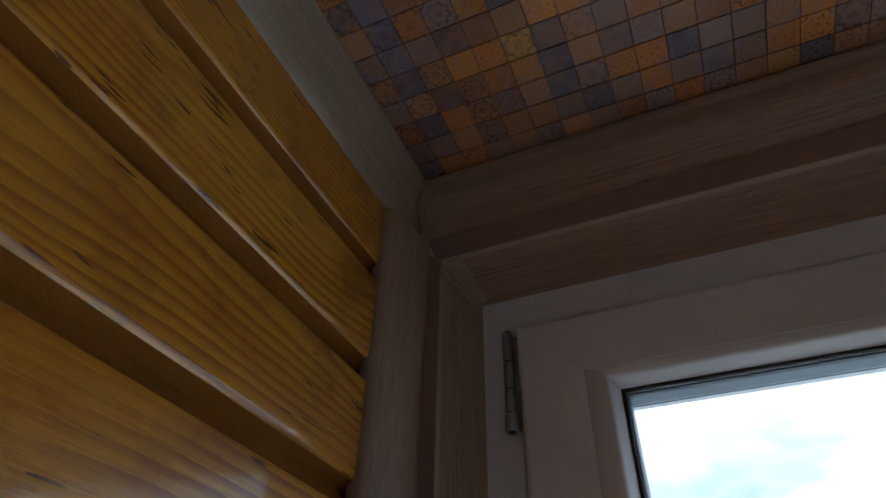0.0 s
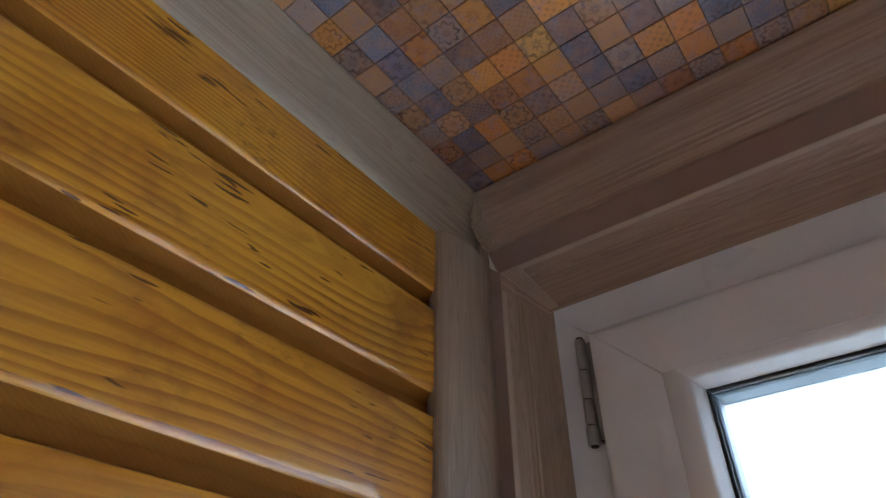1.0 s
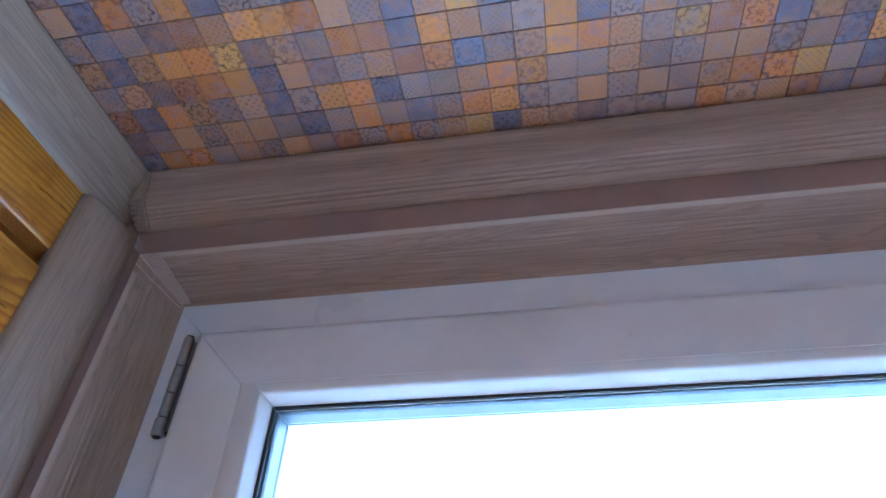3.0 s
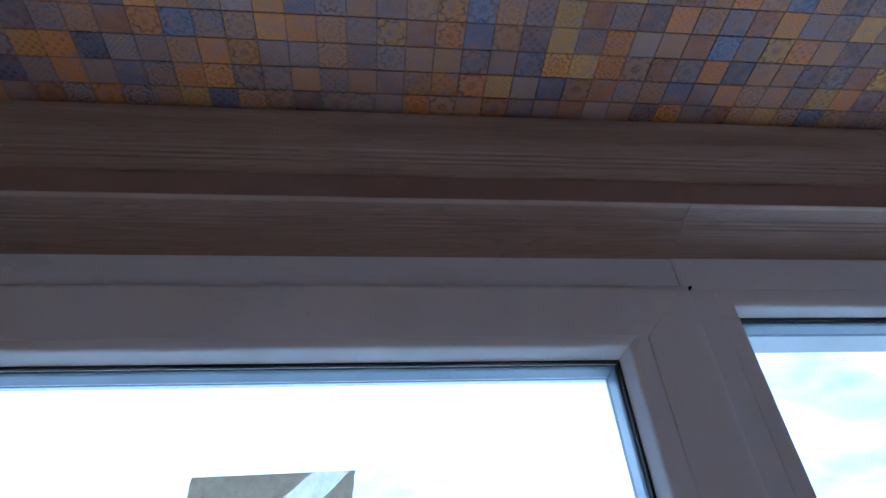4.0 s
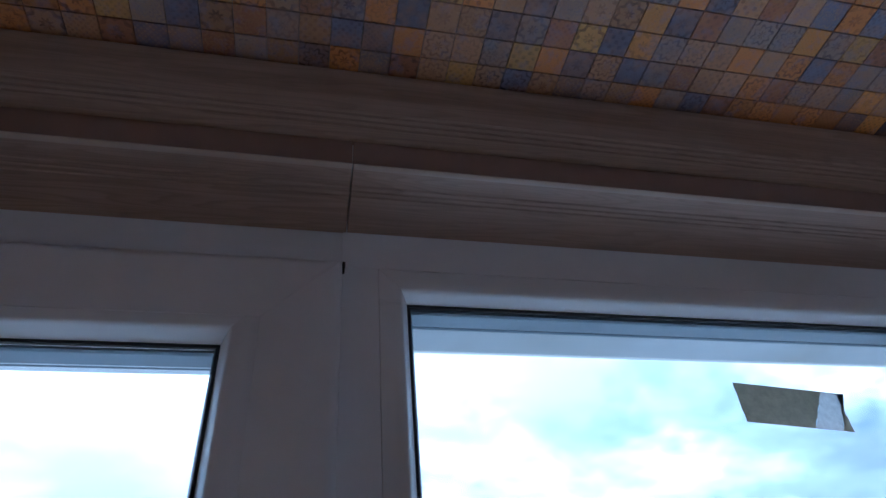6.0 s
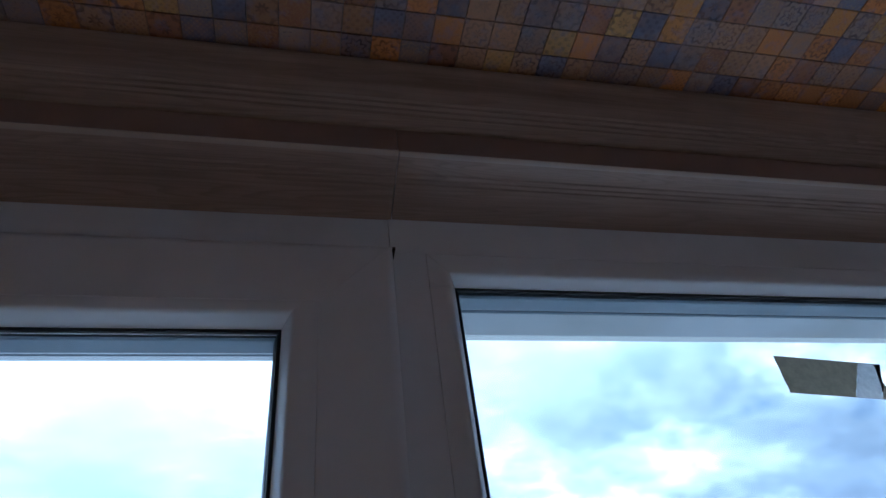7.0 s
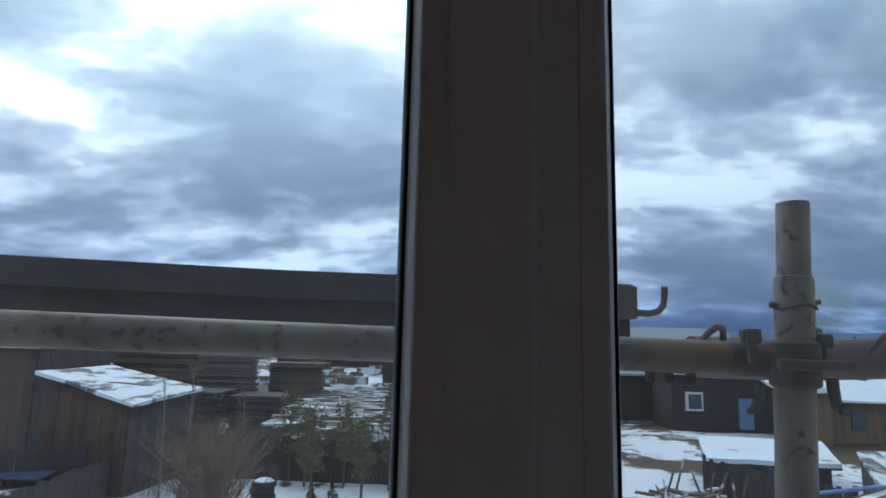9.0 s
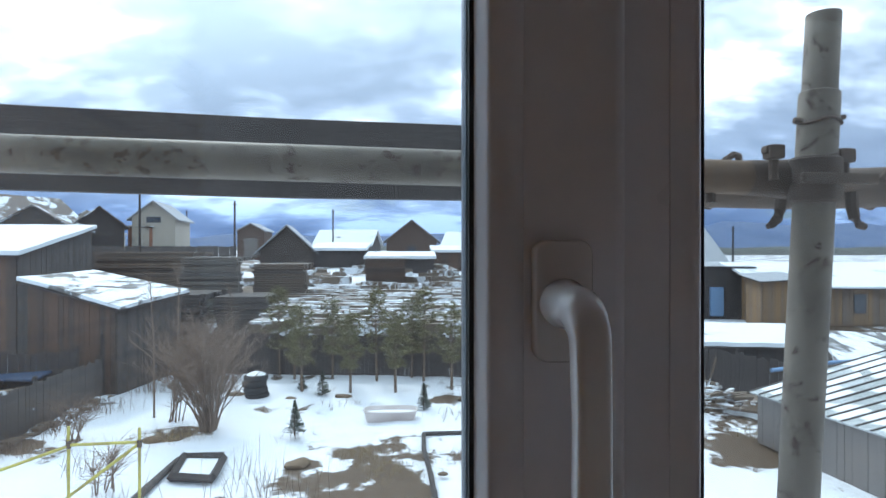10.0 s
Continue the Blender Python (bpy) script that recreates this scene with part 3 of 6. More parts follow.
def bar_between(profile, a_of, b_of):
    """A straight bar: each point of the closed profile goes from a_of(point) to b_of(point)."""
    return loft(bmesh.new(), [[a_of(p) for p in profile], [b_of(p) for p in profile]])


GAP = 0.00020


def ring_bars(x0, x1, z0, z1, profile):
    """Four mitred bars round an opening; profile points are (inset from the rectangle, y)."""
    return [
        bar_between(profile, lambda p: (x0 + p[0] + GAP, p[1], z1 - p[0]), lambda p: (x1 - p[0] - GAP, p[1], z1 - p[0])),
        bar_between(profile, lambda p: (x0 + p[0] + GAP, p[1], z0 + p[0]), lambda p: (x1 - p[0] - GAP, p[1], z0 + p[0])),
        bar_between(profile, lambda p: (x0 + p[0], p[1], z0 + p[0] + GAP), lambda p: (x0 + p[0], p[1], z1 - p[0] - GAP)),
        bar_between(profile, lambda p: (x1 - p[0], p[1], z0 + p[0] + GAP), lambda p: (x1 - p[0], p[1], z1 - p[0] - GAP)),
    ]


def arc(cx, cy, r, a0, a1, n):
    return [(cx + r * math.cos(radians(a0 + (a1 - a0) * k / n)), cy + r * math.sin(radians(a0 + (a1 - a0) * k / n))) for k in range(n + 1)]


# ---- the room ----
X_WALL, Z_CEIL = -0.840, 2.352
X_EAST, Y_SOUTH = 1.75, -1.75
SASH = (-0.751, 0.0, 0.80, 2.20)  # x0, x1, z0, z1
CAS_X, CAS_Z = -0.788, 2.243  # inner edges of the casing

floor = tagged(part("floor", box(-1.0, X_EAST + 0.15, Y_SOUTH - 0.15, 0.18, -0.12, 0.0), FLOORING), "pale wooden floor of the small room", "floor", kind="structure")
wall_west = tagged(part("wall_west", box(-1.0, X_WALL - 0.018, Y_SOUTH - 0.15, 0.18, 0.0, 2.5), PINE, smooth=False), "wall clad in glossy varnished pine boards", "wall", kind="structure")
tagged(part("wall_east", box(X_EAST, X_EAST + 0.15, Y_SOUTH - 0.15, 0.18, 0.0, 2.5), PLASTER), "plain white side wall of the room", "wall", kind="structure")
tagged(part("wall_south", box(X_WALL - 0.018, X_EAST, Y_SOUTH - 0.15, Y_SOUTH, 0.0, 2.5), PLASTER), "plain white wall behind the viewer", "wall", kind="structure")
wn_bm = bmesh.new()
add_box(wn_bm, X_WALL - 0.018, -0.826, -0.036, 0.14, 0.0, 2.5)
add_box(wn_bm, 0.90, X_EAST, -0.036, 0.14, 0.0, 2.5)
add_box(wn_bm, -0.826, 0.90, -0.036, 0.14, 2.275, 2.5)
add_box(wn_bm, -0.826, 0.90, -0.036, 0.14, 0.0, 0.74)
add_box(wn_bm, -1.0, X_EAST + 0.15, 0.1805, 0.205, 2.2405, 2.5)
add_box(wn_bm, -1.0, X_EAST + 0.15, 0.14, 0.1805, 2.2755, 2.5)
tagged(part("wall_north", wn_bm, PLASTER), "outer wall round the window", "wall", kind="structure")

# the storey below, which carries the room
tagged(part("wall_lower", box(-1.0, X_EAST + 0.15, Y_SOUTH - 0.15, 0.14, -3.0, -0.121), PLASTER), "plain outer walls of the storey below", "wall", kind="structure")

# ceiling: a backing with a raised mosaic on it
PITCH = 0.0257
glazes = {
    "o": (0.55, 0.20, 0.03), "O": (0.64, 0.28, 0.04), "y": (0.58, 0.34, 0.075), "t": (0.42, 0.22, 0.10), "p": (0.44, 0.25, 0.14),
    "r": (0.30, 0.115, 0.05), "b": (0.115, 0.12, 0.20), "B": (0.15, 0.20, 0.34), "g": (0.25, 0.185, 0.175), "v": (0.19, 0.125, 0.13), "s": (0.32, 0.25, 0.225),
}
# colours of the tiles row by row outwards from the window, beginning at the corner
MOSAIC = [
    "bbrrpvgsvvorgtBryvgrvptbvttgobvpgvoryvgtbovrgpt",
    "vboogtgtvrgogtybtpvgsgoptrbgrstvogrtypbtvgtosbrg",
    "pvvtgttgbgogbgoOgstgpvtooysbtrgtbvoptgyovtbgrtpo",
    "grbotvpbgOobsgtoOgstvgptggbOyoprgobttvgrybOgptov",
    "bgtvroObtvgtroBgpOotgyrobtvygostrBgyotvgptObrgsy",
    "gtbtOoyvpgorbOtgsObgtvpOBtgyrgvotbrOgsyptvgobtrO",
    "tgBgvrtOOopgbtyBgsvoptrOgtvbOygrtopBtgsovyrtgbpo",
]
rng = random.Random(5)
weights = "oooOOytttpprrbbBggvvs"


def ceiling_mesh():
    bm = bmesh.new()
    uv = bm.loops.layers.uv.new("UVMap")
    glaze = bm.loops.layers.float_color.new("glaze")
    x_left, y_first = -0.8435, -0.0445
    n_x, n_y = int((X_EAST - x_left) / PITCH) + 1, int((y_first - Y_SOUTH) / 0.026) + 1
    for j in range(n_y):
        for i in range(n_x):
            g, b = 0.00009, 0.00030
            x0, x1 = x_left + i * PITCH + g, x_left + (i + 1) * PITCH - g
            y1, y0 = y_first - j * 0.026 - 0.0002, y_first - (j + 1) * 0.026 + 0.0002
            z = Z_CEIL + rng.uniform(-0.00025, 0.00025)
            top = Z_CEIL + 0.0016
            letter = MOSAIC[j][i] if j < len(MOSAIC) and i < len(MOSAIC[0]) else rng.choice(weights)
            c = glazes[letter]
            k = rng.uniform(0.66, 1.06)
            colour = tuple(0.80 * v * k * f + 0.20 * g2 for v, f, g2 in zip(c, (1.08, 0.96, 0.95), (0.27, 0.175, 0.13))) + (1,)
            o = [bm.verts.new((x, y, top)) for x, y in ((x0, y0), (x1, y0), (x1, y1), (x0, y1))]
            q = [bm.verts.new((x, y, z)) for x, y in ((x0 + b, y0 + b), (x1 - b, y0 + b), (x1 - b, y1 - b), (x0 + b, y1 - b))]
            faces = [bm.faces.new(q[::-1])] + [bm.faces.new((o[k2], q[k2], q[(k2 + 1) % 4], o[(k2 + 1) % 4])) for k2 in range(4)]
            for f in faces:
                for loop in f.loops:
                    co = loop.vert.co
                    loop[uv].uv = ((co.x - x0) / (x1 - x0), (co.y - y0) / (y1 - y0))
                    loop[glaze] = colour
    # backing in the joints
    q = [bm.verts.new(v) for v in ((-1.0, Y_SOUTH - 0.15, Z_CEIL + 0.0014), (X_EAST + 0.15, Y_SOUTH - 0.15, Z_CEIL + 0.0014), (X_EAST + 0.15, 0.14, Z_CEIL + 0.0014), (-1.0, 0.14, Z_CEIL + 0.0014))]
    w = [bm.verts.new(v.co + Vector((0, 0, 0.12))) for v in q]
    backing = [bm.faces.new(q[::-1]), bm.faces.new(w)] + [bm.faces.new((q[k], q[(k + 1) % 4], w[(k + 1) % 4], w[k])) for k in range(4)]
    for f in backing:
        f.material_index = 1
    return bm


ceiling = part("ceiling", ceiling_mesh(), TILE)
ceiling.data.materials.append(GROUT)
tagged(ceiling, "ceiling panels with small mottled mosaic tiles in ochre, rust and slate blue", "ceiling", kind="structure")

# pine cladding: boards along the wall with a rounded lower shoulder and a tongue set back
BOARD, TOP0 = 0.0955, 2.107
board_profile = [(-0.018, 0.0), (-0.0012, 0.0), (-0.0003, -0.0005), (0.0, -0.0014), (0.0001, -0.0040), (0.0003, -0.0200), (0.0004, -0.0360), (0.0003, -0.0520), (0.0001, -0.0690), (0.0, -0.0712), (-0.0003, -0.0728), (-0.0010, -0.0744), (-0.0022, -0.0757), (-0.0034, -0.0764), (-0.0125, -0.0812), (-0.0116, -0.0952), (-0.018, -0.0952)]
bm = loft(bmesh.new(), [[(px, y, pz) for px, pz in board_profile] for y in (Y_SOUTH, -0.8, -0.4, -0.06)])
plank = part("plank", bm, PINE, wall_west, smooth=True, base=(0, 0, 0))
plank.data.set_sharp_from_angle(angle=radians(30))
plank["base"] = (0, 0, 0)
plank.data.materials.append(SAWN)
# chamfer and groove faces: sawn wood, with their shade partly in the colour
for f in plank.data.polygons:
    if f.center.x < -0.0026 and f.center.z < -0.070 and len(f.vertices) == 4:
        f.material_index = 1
k_top = 2
plank.location = (X_WALL, 0, TOP0 + k_top * BOARD)
for k in range(-20, k_top):
    if TOP0 + k * BOARD < 0.1:
        continue
    o = plank.copy()
    scene.collection.objects.link(o)
    o.location = (X_WALL, 0, TOP0 + k * BOARD)


# ---- mouldings ----
def moulding(name, profile, start, end, mat, label, along):
    """A straight moulding; profile in the two axes across it."""
    if along == "x":
        bm = bar_between(profile, lambda p: (start, p[0], p[1]), lambda p: (end, p[0], p[1]))
    elif along == "y":
        bm = bar_between(profile, lambda p: (p[0], start, p[1]), lambda p: (p[0], end, p[1]))
    else:
        bm = bar_between(profile, lambda p: (p[0], p[1], start), lambda p: (p[0], p[1], end))
    return tagged(part(name, bm, mat, smooth=True), label, "moulding", kind="structure")


# cornice over the window: a rounded head, a shallow cove and a stepped foot
cornice = [(0.0, Z_CEIL - 0.0005), (-0.0745, Z_CEIL - 0.0005), (-0.0765, 2.3490), (-0.0765, 2.3455), (-0.0748, 2.3425), (-0.0732, 2.3395), (-0.0722, 2.3350), (-0.0712, 2.3290), (-0.0698, 2.3230), (-0.0676, 2.3170), (-0.0648, 2.3125),
           (-0.0640, 2.3108), (-0.0616, 2.3100), (-0.0606, 2.3078), (-0.0580, 2.3070), (-0.0570, 2.3048), (-0.0542, 2.3041), (-0.0532, 2.3022), (-0.0502, 2.3010), (-0.0480, 2.2985), (-0.0470, 2.2972), (-0.0450, 2.2966), (-0.0421, 2.2968), (-0.0421, 2.2990), (0.0, 2.2990)]
moulding("trim_ceiling_north", cornice, -0.8100, X_EAST, LAM_X, "bleached-oak cornice above the window", "x")
# cornice along the pine wall
side = [(X_WALL - 0.008, Z_CEIL - 0.0005), (-0.8150, Z_CEIL - 0.0005), (-0.8140, 2.3480), (-0.8155, 2.3450), (-0.8200, 2.3340), (-0.8255, 2.3190), (-0.8300, 2.3050), (-0.8340, 2.2955), (-0.8372, 2.2915), (-0.8405, 2.2890), (X_WALL - 0.008, 2.2888)]
moulding("trim_ceiling_west", side, Y_SOUTH, -0.0440, LAM_Y, "bleached-oak cornice along the pine wall", "y")
# ridged corner piece between the two cornices
bm = bmesh.new()
grow = [(p[0] - 0.0016, p[1] - 0.0010) for p in cornice[1:-1]]
grow = [(0.0, Z_CEIL - 0.0008)] + grow + [(0.0, 2.2950)]
loft(bm, [[(x, p[0], min(p[1], Z_CEIL - 0.0008)) for p in grow] for x in (-0.8245, -0.8105)])
for k in range(6):
    z, y = 2.2995 + k * 0.0034, (-0.0512, -0.0566, -0.0612, -0.0652, -0.0680, -0.0698)[k]
    tube(bm, [(-0.8250, y - 0.0008, z), (-0.8100, y - 0.0008, z)], 0.0014, 6)
for x in (-0.8236, -0.8112):
    tube(bm, [(x, p[0] - 0.0022, min(p[1], Z_CEIL - 0.003) - 0.0008) for p in cornice[3:20]], 0.0013, 6)
tagged(part("trim_corner_cap", bm, LAM_Z, smooth=True), "small ridged cap where the two cornices meet", "moulding", kind="structure")
# upright rounded strip in the corner
corner = [(X_WALL - 0.008, -0.1060), (-0.8428, -0.1085), (-0.8372, -0.1090), (-0.8340, -0.1072), (-0.8305, -0.1010), (-0.8278, -0.0910), (-0.8258, -0.0780), (-0.8244, -0.0640), (-0.8236, -0.0530), (-0.8232, -0.0460), (-0.8232, -0.0424), (X_WALL - 0.008, -0.0424)]
moulding("trim_corner_upright", corner, 0.0, 2.2885, LAM_Z, "upright bleached-oak corner strip beside the window", "z")

tagged(part("trim_corner_block", box(-0.8340, -0.8233, -0.0600, -0.0425, 2.2860, 2.2965, bevel=0.0008), LAM_Z), "small block under the ridged corner cap", "moulding", kind="structure")

# casing round the window: flat band, a fine ridge, a stepped cove down to the frame; (offset outwards, y)
cas_cove = [(0.0, 0.0158), (0.0024, 0.0146), (0.0048, 0.0110), (0.0068, 0.0060), (0.0086, 0.0000), (0.0102, -0.0070), (0.0116, -0.0140), (0.0120, -0.0166), (0.0134, -0.0176), (0.0138, -0.0206), (0.0151, -0.0216), (0.0155, -0.0250), (0.0168, -0.0262), (0.0176, -0.0320),
            (0.0184, -0.0420), (0.0188, -0.0456), (0.0200, -0.0470), (0.0214, -0.0462), (0.0224, -0.0428), (0.0240, -0.0418)]


def casing_profile(outer):
    return cas_cove + [(outer, -0.0418), (outer, -0.0365), (0.030, -0.0365), (0.030, 0.0158)]


def two_tone(ob):
    """The flat band is plain brown foil, the ridge below it is coloured paler in place of a highlight."""
    ob.data.materials.append(BAND)
    ob.data.materials.append(RIM)
    for f in ob.data.polygons:
        ys = [ob.data.vertices[v].co.y for v in f.vertices]
        if len(f.vertices) == 4 and max(ys) < -0.0410:
            f.material_index = 2 if min(ys) < -0.0440 else 1
    return ob


top, sidep = casing_profile(0.0540), casing_profile(0.0365)
JOINT = 0.0035
CAS_R = 0.862
for name, a, b, lab in (("trim_casing_top", None, JOINT - 0.0005, "bleached-oak window casing, upper run with a visible butt joint"), ("trim_casing_top_right", JOINT + 0.0005, CAS_R, "second length of the upper window casing")):
    bm = bar_between(top, (lambda p: (CAS_X - min(p[0], 0.0365), p[1], CAS_Z + p[0])) if a is None else (lambda p: (a, p[1] + 0.0006, CAS_Z + p[0] + 0.0004)),
                     (lambda p: (b, p[1], CAS_Z + p[0])) if a is None else (lambda p: (b + min(p[0], 0.0365), p[1], CAS_Z + p[0])))
    two_tone(tagged(part(name, bm, LAM_X, smooth=True), lab, "window casing", kind="structure"))
bm = bar_between(sidep, lambda p: (CAS_X - p[0], p[1], 0.76), lambda p: (CAS_X - p[0], p[1], CAS_Z + p[0] - GAP))
two_tone(tagged(part("trim_casing_left", bm, LAM_Z, smooth=True), "upright bleached-oak window casing", "window casing", kind="structure"))
bm = bar_between(sidep, lambda p: (CAS_R + p[0], p[1], 0.76), lambda p: (CAS_R + p[0], p[1], CAS_Z + p[0] - GAP))
two_tone(tagged(part("trim_casing_right", bm, LAM_Z, smooth=True), "upright bleached-oak window casing", "window casing", kind="structure"))
# ridged plastic corner clips on the casing
bm = bmesh.new()
clip = [(p[0] - 0.0009, p[1] - 0.0013) for p in cas_cove[1:17]]
REACH = 0.008
ways = [lambda p: (CAS_X - p[0], p[1], CAS_Z - REACH + p[0] * 0.4), lambda p: (CAS_X - p[0], p[1], CAS_Z + p[0]), lambda p: (CAS_X + REACH - p[0] * 0.4, p[1], CAS_Z + p[0])]
ring = clip + [(p[0] + 0.0008, p[1] + 0.0010) for p in reversed(clip)]
loft(bm, [[w(p) for p in ring] for w in ways])
body_faces = len(bm.faces)
for k in range(6):
    f = 0.04 + k * 0.18
    tube(bm, [Vector(ways[1](p)).lerp(Vector(ways[2](p)), f) + Vector((0, -0.0004, 0)) for p in clip], 0.0009, 6)
    if k % 3 == 0:
        tube(bm, [Vector(ways[1](p)).lerp(Vector(ways[0](p)), f) + Vector((0, -0.0004, 0)) for p in clip], 0.0009, 6)
clip_ob = tagged(part("trim_casing_clip", bm, LAM_X, smooth=True), "ridged corner clip of the window casing", "moulding", kind="structure")
clip_ob.data.materials.append(RIM)
for f in clip_ob.data.polygons[body_faces:]:
    f.material_index = 1
tagged(part("window_sill", box(-0.83, 0.90, -0.20, 0.10, 0.735, 0.765, bevel=0.006), PVC), "white window sill", "window sill", kind="structure")

# ---- the window: fixed frame with a mullion and a fixed light ----
tagged(part("trim_outer_head", box(-0.826, 0.90, 0.0865, 0.180, 2.2400, 2.2740, bevel=0.002), OUTER_PVC), "weathered board closing the outer head of the window", "window trim", kind="structure")
window = group_of("window_1", (0.0, 0.05, 0.765), "white plastic window frame with a mullion and a fixed light", "window", kind="structure")
FX0, FX1, FZ0, FZ1 = -0.822, 0.896, 0.765, 2.272
frame_profile = [(0.0, 0.0165), (0.066, 0.0165), (0.068, 0.0185), (0.068, 0.085), (0.0, 0.085)]
for bmx in ring_bars(FX0, FX1, FZ0, FZ1, frame_profile):
    part("frame_bar", bmx, PVC, window)
part("mullion", box(-0.036, 0.030, 0.0142, 0.085, 0.833, 2.204, bevel=0.0004), PVC, window)
LX0, LX1, LZ0, LZ1 = 0.0305, 0.830, 0.833, 2.2035
fix_bead = [(-0.0003, 0.0146), (0.0002, 0.0142), (0.012, 0.0142), (0.0172, 0.0150), (0.0190, 0.0166), (0.0202, 0.0190), (0.0245, 0.0275), (0.0250, 0.0292), (0.0, 0.0292)]
for bmx in ring_bars(LX0, LX1, LZ0, LZ1, fix_bead):
    part("glazing_bead", bmx, PVC, window, smooth=True)
part("step_bar", box(0.0002, 0.83, 0.0143, 0.0165, 2.2041, 2.2425), PVC, window)


def joined(bars):
    out = bmesh.new()
    for b in bars:
        me = bpy.data.meshes.new("tmp")
        b.to_mesh(me)
        b.free()
        out.from_mesh(me)
        bpy.data.meshes.remove(me)
    return out


def glazing(parent, x0, x1, z0, z1, y, lip):
    """Double glazing: two panes, the spacer between them, rubber seals and the outer lip of the frame."""
    part("gasket", joined(ring_bars(x0 - 0.002, x1 + 0.002, z0 - 0.002, z1 + 0.002, [(0.0, y - 0.0012), (0.0045, y - 0.0008), (0.0052, y + 0.0008), (0.0, y + 0.0012)])), RUBBER, parent, "black rubber seal")
    part("spacer", joined(ring_bars(x0 - 0.006, x1 + 0.006, z0 - 0.006, z1 + 0.006, [(0.0, y + 0.004), (0.010, y + 0.004), (0.0112, y + 0.0065), (0.0112, y + 0.0225), (0.010, y + 0.025), (0.0, y + 0.025)])), SPACER, parent, "grey metal spacer bar")
    for k, yy in enumerate((y + 0.0015, y + 0.0255)):
        pane = part("pane", box(x0 - 0.008, x1 + 0.008, yy, yy + 0.003, z0 - 0.008, z1 + 0.008), GLASS, parent, "clear double glazing")
        pane.visible_shadow = False
    part("outer_seal", joined(ring_bars(x0 - 0.002, x1 + 0.002, z0 - 0.002, z1 + 0.002, [(0.0, y + 0.029), (0.004, y + 0.029), (0.005, y + 0.031), (0.0, y + 0.033)])), SPACER, parent)
    part("outer_lip", joined(ring_bars(x0 - 0.020, x1 + 0.020, z0 - 0.020, z1 + 0.020, [(0.0, y + 0.030), (0.019, y + 0.030), (0.0205, y + 0.033), (0.0205, y + 0.030 + lip), (0.0, y + 0.030 + lip)])), OUTER_PVC, parent)


glazing(window, LX0 + 0.0245, LX1 - 0.0245, LZ0 + 0.0245, LZ1 - 0.0245, 0.0292, 0.040)

# ---- the opening sash ----
sash = group_of("window_sash", (SASH[0], 0.03, SASH[2]), "closed white plastic window sash with a lever handle", "window sash")
s_prof = [(0.0, 0.0160), (0.0, 0.0042), (0.0012, 0.0018), (0.0036, 0.0003), (0.0070, 0.0), (0.0576, 0.0), (0.0578, 0.0168), (0.0755, 0.0168), (0.0755, 0.0560), (0.0, 0.0560)]
s_bead = [(0.05768, 0.0005), (0.0580, 0.0003), (0.0700, 0.0008), (0.0752, 0.0016), (0.0770, 0.0030), (0.0782, 0.0052), (0.0835, 0.0150), (0.0840, 0.0166), (0.0582, 0.0166)]
SASH_B = (SASH[0], SASH[1], SASH[2], SASH[3] + 0.0105)
for bmx in ring_bars(*SASH, s_prof):
    part("sash_bar", bmx, PVC, sash, smooth=True)
for bmx in ring_bars(*SASH_B, s_bead):
    part("glazing_bead", bmx, PVC, sash, smooth=True)
glazing(sash, SASH[0] + 0.0838, SASH[1] - 0.0838, SASH[2] + 0.0838, SASH_B[3] - 0.0838, 0.0168, 0.010)
part("corner_cover", box(-0.0002, 0.0022, 0.0002, 0.0135, 2.1955, 2.1980, bevel=0.0005), DARK, sash, "tiny dark end cap")


def hinge_mesh(x, y, z0, z1):
    out = []
    cuts = [z0, z0 + 0.017, z0 + 0.040, z0 + 0.067, z1]
    for k, (a, b) in enumerate(zip(cuts, cuts[1:])):
        bm = bmesh.new()
        r = 0.0048 if k else 0.0056
        tube(bm, [(x, y, a + 0.0006), (x, y, a + 0.0016), (x, y, b - 0.0016), (x, y, b - 0.0006)], [r * 0.86, r, r, r * 0.86], 16)
        out.append(bm)
    return out


for bmx in hinge_mesh(-0.7600, 0.0030, 2.098, 2.196):
    part("hinge_knuckle", bmx, STEEL, sash, "grey steel hinge barrel", smooth=True)
part("hinge_pin", tube(bmesh.new(), [(-0.7600, 0.0030, 2.0975), (-0.7600, 0.0030, 2.1972)], 0.0034, 10), DARK, sash)
part("hinge_leaf", box(-0.7585, -0.7512, 0.0062, 0.0115, 2.101, 2.193, bevel=0.001), STEEL, sash)
for z in (0.93,):
    for bmx in hinge_mesh(-0.7600, 0.0030, z, z + 0.098):
        part("hinge_knuckle", bmx, STEEL, sash, smooth=True)


def rounded_plate(x0, x1, z0, z1, y0, y1, r, n=6):
    """An upright plate with round corners and a softened front."""
    def outline(inset):
        a0, a1, b0, b1, rr = x0 + inset, x1 - inset, z0 + inset, z1 - inset, max(r - inset, 0.001)
        pts = []
        for cx, cz, s in ((a1 - rr, b1 - rr, 0), (a0 + rr, b1 - rr, 90), (a0 + rr, b0 + rr, 180), (a1 - rr, b0 + rr, 270)):
            pts += arc(cx, cz, rr, s, s + 90, n)
        return pts
    rings = [[(px, y, pz) for px, pz in outline(ins)] for y, ins in ((y1, 0.0), (y0 + 0.003, 0.0), (y0 + 0.001, 0.0010), (y0, 0.0032))]
    return loft(bmesh.new(), rings)


